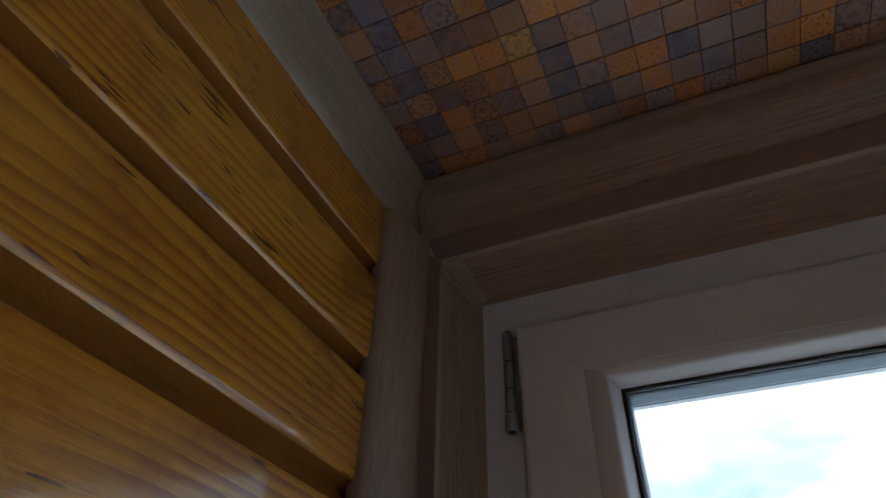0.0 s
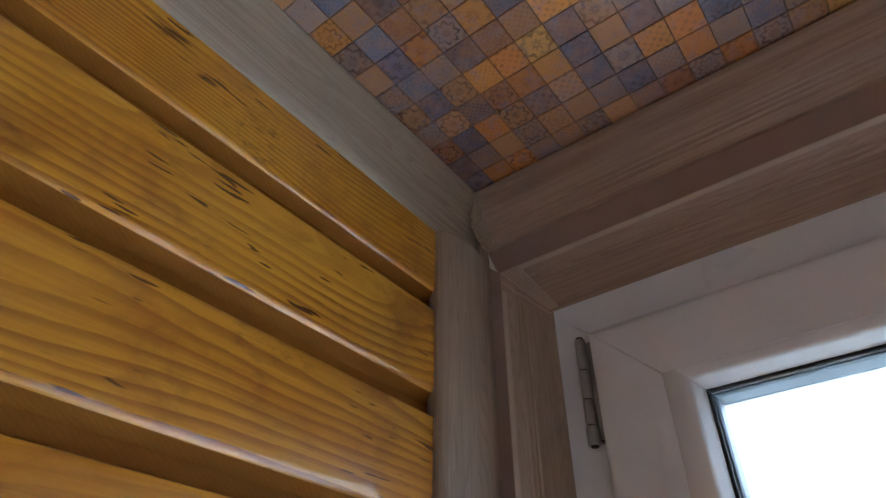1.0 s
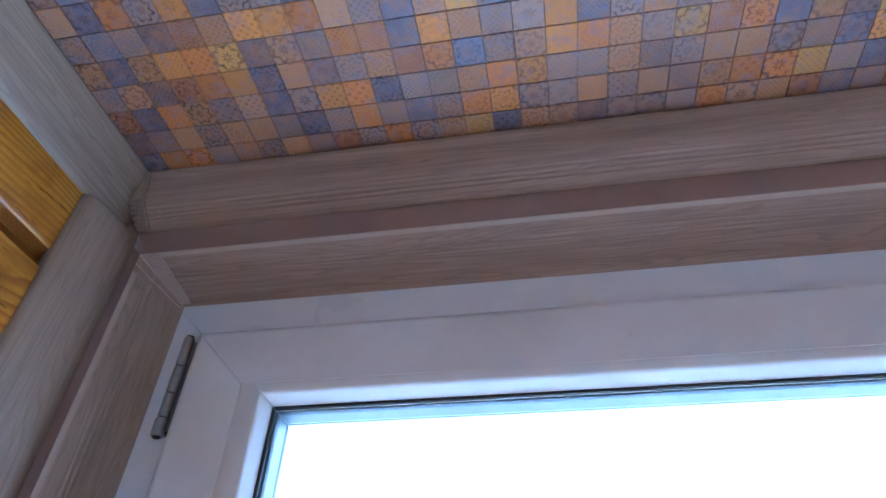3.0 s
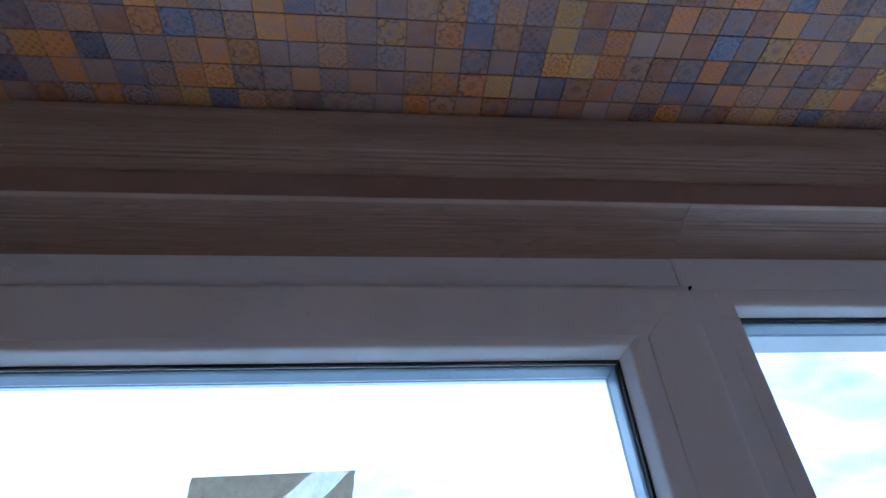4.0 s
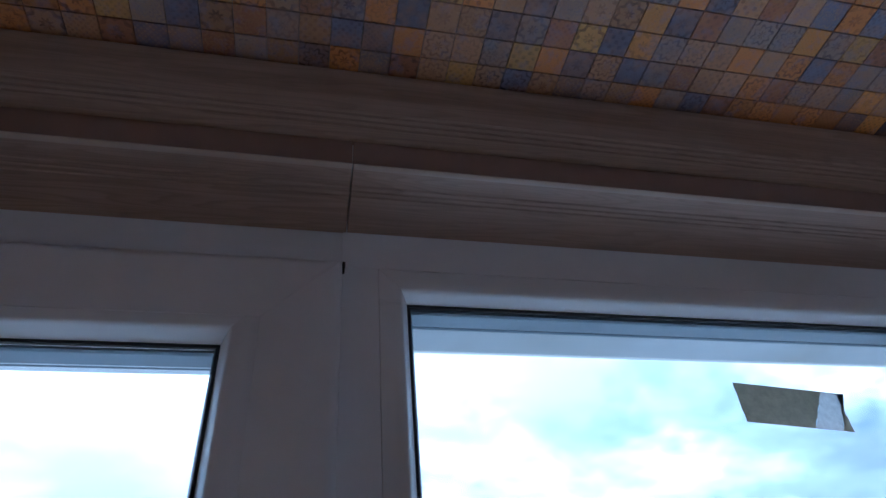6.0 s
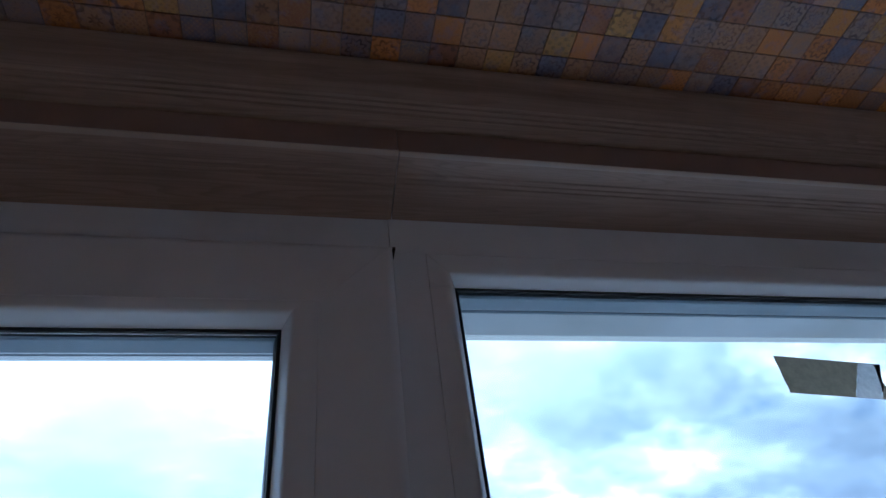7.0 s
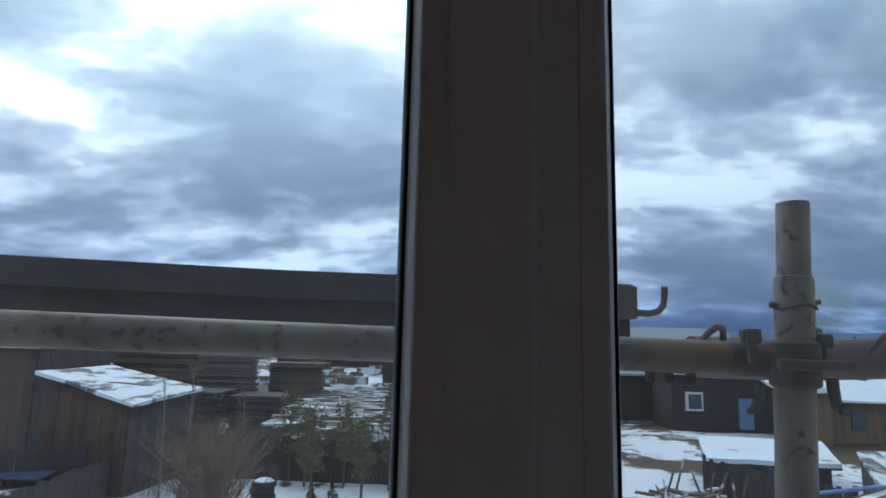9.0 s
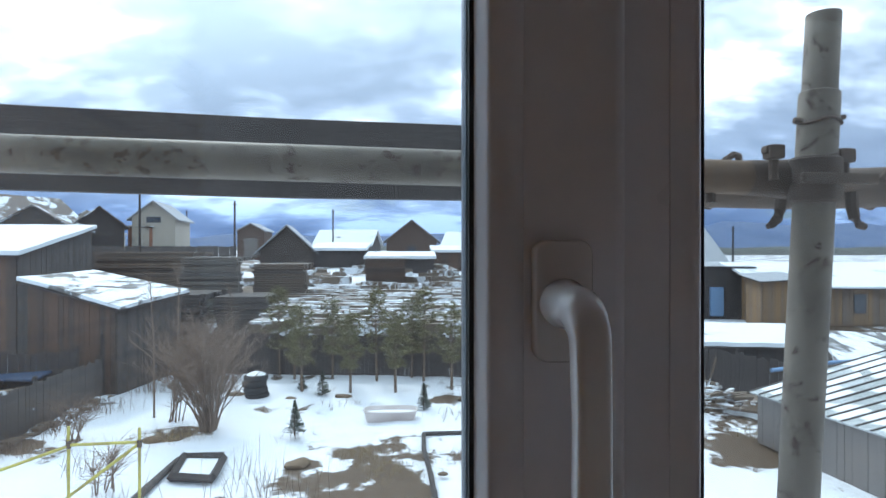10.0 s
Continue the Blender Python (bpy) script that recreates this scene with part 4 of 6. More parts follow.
handle = part("handle", rounded_plate(-0.0535, -0.0215, 1.4665, 1.5325, -0.0105, 0.0005, 0.0075), HANDLE_PVC, sash, "white rosette of the window handle", smooth=True)
handle["base"] = sash["base"]
bm = bmesh.new()
hx, hz = -0.0375, 1.4985
sections = []
for y, r in ((-0.0100, 0.0136), (-0.0130, 0.0132), (-0.0200, 0.0120), (-0.0300, 0.0112)):
    sections.append([(hx + r * math.cos(a), y, hz + r * math.sin(a)) for a in (2 * math.pi * k / 24 for k in range(24))])
def squared(t, e):
    """A point of a circle pressed towards a square; e = 1 stays round."""
    c, s = math.cos(t), math.sin(t)
    return math.copysign(abs(c) ** e, c), math.copysign(abs(s) ** e, s)


for ang, rx, rz in ((14, 0.0110, 0.0110), (32, 0.0106, 0.0108), (52, 0.0102, 0.0104), (72, 0.0098, 0.0096), (90, 0.0094, 0.0086)):
    a = radians(ang)
    c = Vector((hx + 0.0008 + 0.0030 * ang / 90, -0.0300 - 0.0145 * math.sin(a), hz - 0.0145 * (1 - math.cos(a))))
    n1, n2 = Vector((1, 0, 0)), Vector((0, -math.sin(a), math.cos(a)))
    e = 1.0 - 0.45 * ang / 90
    sections.append([tuple(c + n1 * (rx * u) + n2 * (rz * v)) for u, v in (squared(2 * math.pi * k / 24, e) for k in range(24))])
for dz, rx, ry in ((0.035, 0.0090, 0.0078), (0.070, 0.0092, 0.0072), (0.100, 0.0090, 0.0068), (0.112, 0.0090, 0.0058), (0.117, 0.0062, 0.0038)):
    c = Vector((hx + 0.0044, -0.0455, hz - 0.0145 - dz))
    sections.append([(c.x + rx * u, c.y - ry * v, c.z) for u, v in (squared(2 * math.pi * k / 24, 0.55) for k in range(24))])
loft(bm, sections)
lever = part("lever", bm, HANDLE_PVC, handle, "white lever pointing straight down", smooth=True)


# strips of packing tape left on the panes
def tape(x0, x1, z0, z1, tilt, y, white_at, white_w, slant=(0.9, 0.75)):
    t = group_of("tape", ((x0 + x1) / 2, y, (z0 + z1) / 2), "brownish packing tape on the glass, partly torn white", "adhesive tape", "tape on the panes")
    def sheet(name, a, b, lean_a, lean_b, mat, off):
        h = (z1 - z0)
        def pt(u, v):
            x = x0 + u * (x1 - x0)
            return (x, y + off, z0 + v * h + tilt * (x - x0))
        bm = bmesh.new()
        n = 6
        edge_a = [pt(a + lean_a * k / n + 0.004 * math.sin(k * 2.1), k / n) for k in range(n + 1)]
        edge_b = [pt(b + lean_b * k / n + 0.004 * math.sin(k * 3.3 + 1), k / n) for k in range(n + 1)]
        ring = edge_a + edge_b[::-1]
        loft(bm, [[(p[0], p[1] + d, p[2]) for p in ring] for d in (0.0, 0.0004)])
        part(name, bm, mat, t)
    sheet("strip", 0.0, white_at, 0.02, white_w * slant[0], TAPE, 0.0)
    sheet("torn_patch", white_at + 0.004, white_at + white_w, white_w * slant[0], white_w * slant[1], TAPE_WHITE, 0.0)
    sheet("strip_end", white_at + white_w + 0.004, 0.985, white_w * slant[1], 0.02, TAPE, 0.0)
    return t


tape(-0.440, -0.3175, 1.9985, 2.0335, 0.016, 0.0177, 0.42, 0.26, (1.25, 1.12))
tape(0.333, 0.434, 2.0785, 2.1145, -0.085, 0.0300, 0.62, 0.26)

bm = bmesh.new()
r = random.Random(4)
drops = []
for k in range(160):
    a, d, size = r.uniform(0, 6.283), abs(r.gauss(0, 0.0036)), r.uniform(0.0009, 0.0026)
    at = (-0.137 + d * math.cos(a), 1.926 + d * math.sin(a))
    if all(math.dist(at, q[:2]) > size + q[2] for q in drops):
        drops.append((*at, size))
        bmesh.ops.create_circle(bm, cap_ends=True, segments=7, radius=size, matrix=Matrix.Translation((at[0], 0.0461, at[1])) @ Matrix.Rotation(radians(90), 4, "X"))
tube(bm, [(-0.1355, 0.0461, 1.920), (-0.1325, 0.0461, 1.907), (-0.1305, 0.0461, 1.895)], 0.0004, 5)
tagged(part("dirt_spot", bm, SPLASH, base=(-0.137, 0.046, 1.93)), "dried whitish splash on the window glass", "stain")


# ---- outside: ground and distance ----
GZ = -2.9


def ground_mesh():
    bm = bmesh.new()
    ts = [k / 45 for k in range(-45, 46)]
    xs = [1800 * math.copysign(abs(t) ** 3.6, t) + 22 * t for t in ts]
    vs = []
    for y in xs:
        row = []
        for x in xs:
            yy = y + 14
            near = 1 / (1 + (x * x + (yy - 14) ** 2) / 900)
            z = GZ + near * 0.10 * (noise.noise(Vector((x * 0.35, yy * 0.35, 0.3))) + 0.6 * noise.noise(Vector((x * 1.1, yy * 1.1, 2.0))))
            rise = max(0.0, min(1.0, (yy - 23) / 40)) * max(0.0, min(1.0, (9 - x) / 6))
            row.append(bm.verts.new((x, yy, z + 3.1 * rise)))
        vs.append(row)
    for a, b in zip(vs, vs[1:]):
        for k in range(len(a) - 1):
            bm.faces.new((a[k], a[k + 1], b[k + 1], b[k]))
    return bm


tagged(part("ground", ground_mesh(), GROUND, smooth=True), "yard and fields under thin melting snow", "ground", kind="structure")


def ridge(name, y, x0, x1, h0, h1, mat, label, step, seed, west=1.0):
    """A far wooded ridge: a long uneven hill."""
    bm = bmesh.new()
    n = int((x1 - x0) / step)
    rows = []
    for k in range(n + 1):
        x = x0 + (x1 - x0) * k / n
        f = noise.fractal(Vector((x / (step * 14), seed, 0)), 1.0, 2.0, 5)
        h = (h0 + (h1 - h0) * (0.5 + 0.5 * f)) * (west + (1 - west) * max(0.0, min(1.0, (x + 150) / 500)))
        rows.append([(x, y - 8 * h, GZ - 1), (x, y - 3 * h, GZ + h * 0.55), (x, y, GZ + h), (x, y + 4 * h, GZ - 1)])
    vs = [[bm.verts.new(p) for p in r] for r in rows]
    for a, b in zip(vs, vs[1:]):
        for k in range(3):
            bm.faces.new((a[k], b[k], b[k + 1], a[k + 1]))
    return tagged(part(name, bm, mat, smooth=True), label, "hills", kind="structure")


ridge("backdrop_hills", 1500, -1500, 1600, 42, 84, HAZED_FOREST, "long wooded hills on the horizon, tinted blue for haze", 18, 3.3, 0.5)
ridge("backdrop_woods", 420, -520, 560, 3.5, 7.5, FAR_WOODS, "dark belt of far woods", 3, 8.1)


# ---- outside: buildings ----
def plank_wall(bm, p0, p1, z0a, z0b, z1a, z1b, width, gap=0.008, thick=0.03, uneven=0.0, seed=0):
    """Upright boards side by side from p0 to p1; the top may slope from z1a to z1b."""
    r = random.Random(seed)
    p0, p1 = Vector((*p0, 0)), Vector((*p1, 0))
    d = (p1 - p0)
    n = max(1, int(d.length / width))
    u = d.normalized()
    out = Vector((u.y, -u.x, 0))
    for k in range(n):
        a, b = k / n, (k + 1) / n
        qa, qb = p0 + d * a + u * gap * 0.5, p0 + d * b - u * gap * 0.5
        o = out * r.uniform(0, thick * 0.5)
        up = r.uniform(-uneven, uneven)
        za, zb, ta, tb = z0a + (z0b - z0a) * a, z0a + (z0b - z0a) * b, z1a + (z1b - z1a) * a + up, z1a + (z1b - z1a) * b + up
        f = [qa + o + Vector((0, 0, za)), qb + o + Vector((0, 0, zb)), qb + o + Vector((0, 0, tb)), qa + o + Vector((0, 0, ta))]
        g = [v + out * thick for v in f]
        fv, gv = [bm.verts.new(v) for v in f], [bm.verts.new(v) for v in g]
        bm.faces.new(fv[::-1])
        bm.faces.new(gv)
        for i in range(4):
            bm.faces.new((fv[i], fv[(i + 1) % 4], gv[(i + 1) % 4], gv[i]))
    return bm


def slab(corners, thick, bm=None):
    """A roof slab over four (x, y, z) corners."""
    bm = bm or bmesh.new()
    n = len(corners)
    lo = [bm.verts.new(c) for c in corners]
    hi = [bm.verts.new((c[0], c[1], c[2] + thick)) for c in corners]
    bm.faces.new(lo[::-1])
    bm.faces.new(hi)
    for k in range(n):
        bm.faces.new((lo[k], lo[(k + 1) % n], hi[(k + 1) % n], hi[k]))
    return bm


def lean_shed(name, corners, eaves, wall_mats, roof_mat, label, width=0.16, over=0.25, snow=0.12, seed=0):
    """A shed on four ground corners (x, y) in order; eaves: roof height over each corner."""
    c = sum((Vector((*p, 0)) for p in corners), Vector()) / 4
    t = group_of(name, (c.x, c.y, GZ), label, "shed")
    for k in range(4):
        a, b = corners[k], corners[(k + 1) % 4]
        ob = part("wall", plank_wall(bmesh.new(), a, b, GZ, GZ, eaves[k], eaves[(k + 1) % 4], width, seed=seed + k), wall_mats[k % len(wall_mats)], t)
        ob["kind"] = "stuff"
    inner = [(c.x + (p[0] - c.x) * 0.97, c.y + (p[1] - c.y) * 0.97) for p in corners]
    part("inner_frame", loft(bmesh.new(), [[(*p, GZ) for p in inner], [(*p, e - 0.03) for p, e in zip(inner, eaves)]]), OLD_DARK, t)
    grown = [(p[0] + over * (1 if p[0] > c.x else -1), p[1] + over * (1 if p[1] > c.y else -1), e) for p, e in zip(corners, eaves)]
    part("roof", slab(grown, 0.06), OLD_DARK, t)
    g2 = [(c.x + (p[0] - c.x) * 0.99, c.y + (p[1] - c.y) * 0.99, p[2] + 0.062) for p in grown]
    bm = slab(g2, snow)
    bmesh.ops.subdivide_edges(bm, edges=list(bm.edges), cuts=5, use_grid_fill=True)
    for v in bm.verts:
        v.co.z += 0.05 * noise.noise(v.co * 1.3)
        v.co.x += 0.05 * noise.noise(v.co * 1.7 + Vector((4, 0, 0)))
    part("roof_cover", bm, roof_mat, t, smooth=True)
    return t


lean_shed("shed", [(-11.85, 18.9), (-9.05, 18.5), (-8.55, 22.2), (-12.6, 24.6)], [0.50, -0.36, -0.14, 0.48], [OLD_BROWN, OLD_GREY], ROOF_PATCHY, "weathered brown board shed with patchy snow on its roof", seed=3)
lean_shed("shed", [(-21.0, 24.2), (-15.4, 24.0), (-17.5, 33.5), (-24.0, 33.5)], [1.2, 1.2, 2.55, 2.6], [OLD_BROWN, OLD_GREY], ROOF_SNOW, "large grey board shed with a snow-covered sloping roof", width=0.2, seed=9, snow=0.18)
lean_shed("shed", [(9.2, 20.6), (13.2, 20.6), (15.0, 24.0), (10.6, 24.0)], [-1.90, -2.0, -1.78, -1.66], [OLD_DARK], ROOF_SNOW, "low dark shed under a thick white snow roof", seed=12, snow=0.15)
lean_shed("shed", [(12.0, 16.6), (14.8, 16.4), (18.6, 21.6), (14.0, 20.2)], [-1.95, -2.2, -1.85, -1.5], [OLD_GREY], ROOF_PATCHY, "old shed with a roof of loose snowy boards", seed=15, over=0.1)


def gable_house(name, x, y, w, d, eave, top, turn, wall, roof, label, openings=(), over=0.5, snow=True):
    """A house with a pitched roof; the ridge runs along its depth d. turn: degrees about the upright."""
    t = group_of(name, (x, y, GZ), label, "house")
    m = Matrix.Translation((x, y, 0)) @ Matrix.Rotation(radians(turn), 4, "Z")
    bm = bmesh.new()
    face = [(-w / 2, eave), (-w / 2, GZ), (w / 2, GZ), (w / 2, eave), (0, top)]
    loft(bm, [[m @ Vector((px, yy, pz)) for px, pz in face] for yy in (-d / 2, d / 2)])
    part("wall", bm, wall, t)
    for s in (-1, 1):
        run = w / 2 + over
        drop = (top - eave) * run / (w / 2)
        cs = [m @ Vector(q) for q in ((0, -d / 2 - over, top), (s * run, -d / 2 - over, top - drop), (s * run, d / 2 + over, top - drop), (0, d / 2 + over, top))]
        part("roof", slab([tuple(c) for c in cs], 0.14), roof, t)
    for ox, oz, ow, oh, mat in openings:
        bm = bmesh.new()
        for (a0, a1, b0, b1, y0) in ((ox - ow / 2, ox + ow / 2, oz, oz + oh, 0.03),):
            add_box(bm, a0, a1, -d / 2 - y0, -d / 2 + 0.05, b0, b1)
        bm.transform(m)
        win = part("window" if mat is PANE_DARK else "door", bm, mat, t)
        win["base"] = tuple(t["base"])
        if mat is PANE_DARK and y < 50:
            bm = bmesh.new()
            for a0, a1, b0, b1 in ((ox - ow / 2 - 0.09, ox - ow / 2, oz - 0.09, oz + oh + 0.09), (ox + ow / 2, ox + ow / 2 + 0.09, oz - 0.09, oz + oh + 0.09), (ox - ow / 2, ox + ow / 2, oz - 0.09, oz), (ox - ow / 2, ox + ow / 2, oz + oh, oz + oh + 0.09), (ox - 0.03, ox + 0.03, oz, oz + oh)):
                add_box(bm, a0, a1, -d / 2 - 0.06, -d / 2 + 0.04, b0, b1)
            bm.transform(m)
            part("window_frame", bm, PVC, win)
    return t


gable_house("house", -31.6, 78, 4.8, 8, 5.2, 7.1, 8, BEIGE, ROOF_METAL, "pale beige house with a steep grey roof", [(0, 4.6, 1.6, 0.7, PANE_DARK), (-1.6, 0.5, 1.3, 1.3, PANE_DARK), (1.5, 0.5, 1.3, 1.3, PANE_DARK)])
gable_house("house", -42.0, 66, 10, 9, 3.6, 7.0, -25, BRICK_RED, ROOF_HALF, "reddish house with patches of snow on a brown roof", [(0, 1.0, 1.3, 1.3, PANE_DARK)])
gable_house("house", -36.6, 72, 5.0, 7, 4.1, 6.1, 30, OLD_DARK, ROOF_HALF, "dark wooden house with snow patches on its roof", [(0, 0.6, 1.0, 1.2, PANE_DARK)])
gable_house("house", -12.2, 60, 4.8, 6, 1.4, 3.6, 6, LOGS, ROOF_METAL, "dark log house with a plain gable", [(-0.9, -0.8, 0.9, 1.1, PANE_DARK), (0.9, -0.8, 0.9, 1.1, PANE_DARK)])
gable_house("house", -0.4, 82, 6.4, 8, 2.6, 5.1, 0, OLD_BROWN, ROOF_METAL, "brown wooden house with a dark gable", [(0, 0.6, 1.0, 1.2, PANE_DARK)])
gable_house("house", -34.6, 58, 6.0, 8, 3.3, 5.2, 22, OLD_GREY, ROOF_HALF, "weathered house with a half bare roof behind the shed", [(0, 1.9, 0.9, 1.0, PANE_DARK)])
lean_shed("shed", [(-34.0, 74), (-31.2, 74), (-31.2, 78), (-34.0, 78)], [4.0, 4.0, 4.6, 4.6], [BRICK_RED], ROOF_HALF, "reddish brown outbuilding between two houses", width=0.5, seed=71, snow=0.08)
gable_house("house", -18.6, 72, 3.0, 4, 3.5, 4.3, 0, OLD_BROWN, ROOF_METAL, "small brown hut with a pale door", [(0, 0.5, 1.5, 2.2, SHEET)], over=0.2)
gable_house("house", 15.2, 47, 9.0, 13.5, 0.45, 3.5, 90, LOGS, ROOF_METAL, "dark log house with a grey sheet roof", [])
gable_house("house", -62.0, 120, 11, 10, 4.5, 8.5, 20, BEIGE, ROOF_HALF, "far pale house with a half bare roof", [(0, 1.5, 1.4, 1.4, PANE_DARK)])
gable_house("house", 12.0, 130, 9, 10, 2.0, 5.0, 70, BRICK_RED, ROOF_SNOW, "far brick house with a snowy roof", [(0, 0.0, 1.4, 1.4, PANE_DARK)])
gable_house("house", 48.0, 110, 9, 10, 1.8, 4.2, 60, OLD_BROWN, ROOF_SNOW, "far brown house with a snowy roof", [(0, -0.5, 1.4, 1.4, PANE_DARK)])
gable_house("house", -12.0, 112, 8, 10, 2.2, 4.8, 80, OLD_GREY, ROOF_SNOW, "far grey house with a snowy roof", [(0, 0.0, 1.4, 1.4, PANE_DARK)])
lean_shed("barn", [(-9.9, 57.5), (-4.8, 57.5), (-4.8, 64), (-9.9, 64)], [1.25, 1.25, 1.85, 1.85], [OLD_DARK], ROOF_SNOW, "long dark barn with an even snow roof", width=0.4, seed=21, snow=0.25)
lean_shed("barn", [(-4.2, 52.5), (1.6, 52.5), (1.6, 58), (-4.2, 58)], [0.55, 0.55, 0.95, 0.95], [OLD_DARK], ROOF_SNOW, "low dark barn with an even snow roof", width=0.4, seed=25, snow=0.25)
lean_shed("barn", [(1.9, 62), (9.4, 62), (9.4, 70), (1.9, 70)], [1.05, 1.05, 1.55, 1.55], [OLD_BROWN], ROOF_SNOW, "brown barn with an even snow roof", width=0.4, seed=27, snow=0.25)
yellow_barn = lean_shed("barn", [(20.4, 33.6), (31.0, 33.6), (31.0, 38), (20.4, 38)], [-0.75, -0.85, 0.45, 0.45], [OLD_YELLOW], ROOF_SNOW, "barn of fresh yellow boards with a snowy roof", width=0.22, seed=31, over=0.7, snow=0.12)
for x in (20.9, 23.1, 25.4):
    w = part("opening", box(x - 0.35, x + 0.35, 33.5, 33.65, -2.2, -1.1), PANE_DARK, yellow_barn)
low = lean_shed("lean_to", [(19.0, 32.4), (20.9, 32.4), (20.9, 34), (19.0, 34)], [-0.35, -0.2, 0.1, 0.0], [OLD_YELLOW], ROOF_METAL, "small lean-to of yellow boards", seed=35, over=0.4, snow=0.02)
dark_wing = lean_shed("shed", [(14.6, 37.6), (21.0, 37.0), (21.0, 41), (14.6, 41)], [0.35, 0.30, 0.55, 0.55], [OLD_DARK], ROOF_METAL, "dark wooden outhouse with a blue door", seed=38, over=0.2, snow=0.02)
part("door", box(18.4, 19.2, 37.0, 37.25, -2.7, -0.9), BLUE, dark_wing, "pale blue door")
part("window", box(15.3, 16.3, 37.25, 37.5, -1.7, -0.6), PVC, dark_wing, "white-framed window")
part("window_pane", box(15.42, 16.18, 37.2, 37.3, -1.58, -0.72), PANE_DARK, dark_wing)

# ribbed greenhouse with sheet walls, lower right
gh = group_of("greenhouse", (9.6, 12.4, GZ), "low greenhouse with milky ribbed roof and grey sheet walls", "greenhouse")
gx0, gx1, gy0, gy1 = 8.05, 12.6, 9.2, 13.6
part("wall", plank_wall(bmesh.new(), (7.75, 13.3), (8.3, 8.6), GZ, GZ, -1.80, -1.72, 0.17, 0.010, 0.02, seed=41), SHEET, gh)["kind"] = "stuff"
part("end_wall", plank_wall(bmesh.new(), (12.6, 14.6), (7.75, 13.3), GZ, GZ, -0.95, -1.80, 0.17, 0.010, 0.02, seed=42), SHEET, gh)["kind"] = "stuff"
part("roof", slab([(7.6, 13.4, -1.80), (8.15, 8.5, -1.72), (13.0, 9.0, -0.95), (12.6, 14.8, -0.95)], 0.03), POLY, gh)
RIBS = 15
lo_a, lo_b, hi_a, hi_b = Vector((7.6, 13.4, -1.76)), Vector((8.15, 8.5, -1.68)), Vector((12.6, 14.8, -0.91)), Vector((13.0, 9.0, -0.91))
for k in range(RIBS + 1):
    part("rib", tube(bmesh.new(), [lo_a.lerp(lo_b, k / RIBS), hi_a.lerp(hi_b, k / RIBS)], 0.020, 6), OLD_GREY, gh)
r = random.Random(44)
for k in range(RIBS):
    f0, f1 = k / RIBS + 0.008, (k + 1) / RIBS - 0.008
    start = r.uniform(0.0, 0.12)
    while start < 0.8:
        stop = start + r.uniform(0.10, 0.32)
        a0, a1, b0, b1 = lo_a.lerp(lo_b, f0), lo_a.lerp(lo_b, f1), hi_a.lerp(hi_b, f0), hi_a.lerp(hi_b, f1)
        drop = Vector((0, 0, -0.03))
        part("snow_strip", slab([tuple(q + drop) for q in (a0.lerp(b0, start), a1.lerp(b1, start + r.uniform(-0.03, 0.03)), a1.lerp(b1, stop), a0.lerp(b0, stop + r.uniform(-0.03, 0.03)))], 0.025), SNOW, gh, "melting snow between the ribs")
        start = stop + r.uniform(0.04, 0.25)
part("water_pipe", tube(bmesh.new(), [(8.6, 14.2, -1.45), (10.2, 14.35, -1.30), (13.0, 14.5, -1.2)], 0.05, 8), BLUE, gh, "blue plastic pipe")


# ---- outside: fences ----
def fence(name, p0, p1, height, mat, label, width=0.14, seed=0, rails=2):
    t = group_of(name, ((p0[0] + p1[0]) / 2, (p0[1] + p1[1]) / 2, GZ), label, "fence", "yard fences")
    r = random.Random(seed)
    a, b = Vector((*p0, GZ)), Vector((*p1, GZ))
    d = b - a
    u = d.normalized()
    out = Vector((u.y, -u.x, 0))
    n = int(d.length / width)
    for k in range(n):
        q = a + d * ((k + 0.5) / n)
        h = height + r.uniform(-0.06, 0.05)
        w = width * r.uniform(0.455, 0.50)
        lean = r.uniform(-0.015, 0.015)
        f = [q - u * w, q + u * w, q + u * (w + lean) + Vector((0, 0, h)), q - u * (w - lean) + Vector((0, 0, h))]
        bm = bmesh.new()
        loft(bm, [f, [v + out * 0.022 for v in f]])
        part("board", bm, mat, t)
    for z in ((0.35, height - 0.3) if rails == 2 else (height * 0.5,)):
        bm = bmesh.new()
        tube(bm, [a + Vector((0, 0, z)) - out * 0.04, b + Vector((0, 0, z)) - out * 0.04], 0.035, 4)
        part("rail", bm, mat, t)
    m = max(2, int(d.length / 2.4))
    for k in range(m + 1):
        q = a + d * (k / m) - out * 0.06
        part("post", tube(bmesh.new(), [q, q + Vector((0, 0, height + 0.12))], 0.06, 7), OLD_DARK, t)
    return t


fence("fence", (-9.35, 12.0), (-9.42, 18.4), 1.15, OLD_GREY, "old grey board fence with snow along its foot", seed=1)
fence("fence", (-9.42, 18.5), (-8.85, 21.9), 1.72, OLD_GREY, "taller grey board fence", seed=2)
fence("fence", (-8.8, 21.9), (3.2, 20.4), 1.42, OLD_DARK, "dark board fence behind the young pines", seed=3)
fence("fence", (8.7, 20.0), (10.6, 15.6), 1.25, OLD_DARK, "leaning dark board fence", seed=4)
bm = bmesh.new()
for k in range(24):
    y = 12.0 + k * 0.27
    add_box(bm, -9.30, -9.05 + 0.06 * math.sin(k * 2.2), y, y + 0.25, GZ - 0.05, GZ + 0.10 + 0.05 * math.sin(k * 1.3), bevel=0.02)
tagged(part("kerb_boards", bm, PILE_PATCHY, base=(-9.2, 15, GZ)), "snowy boards laid along the foot of the fence", "boards", kind="stuff")

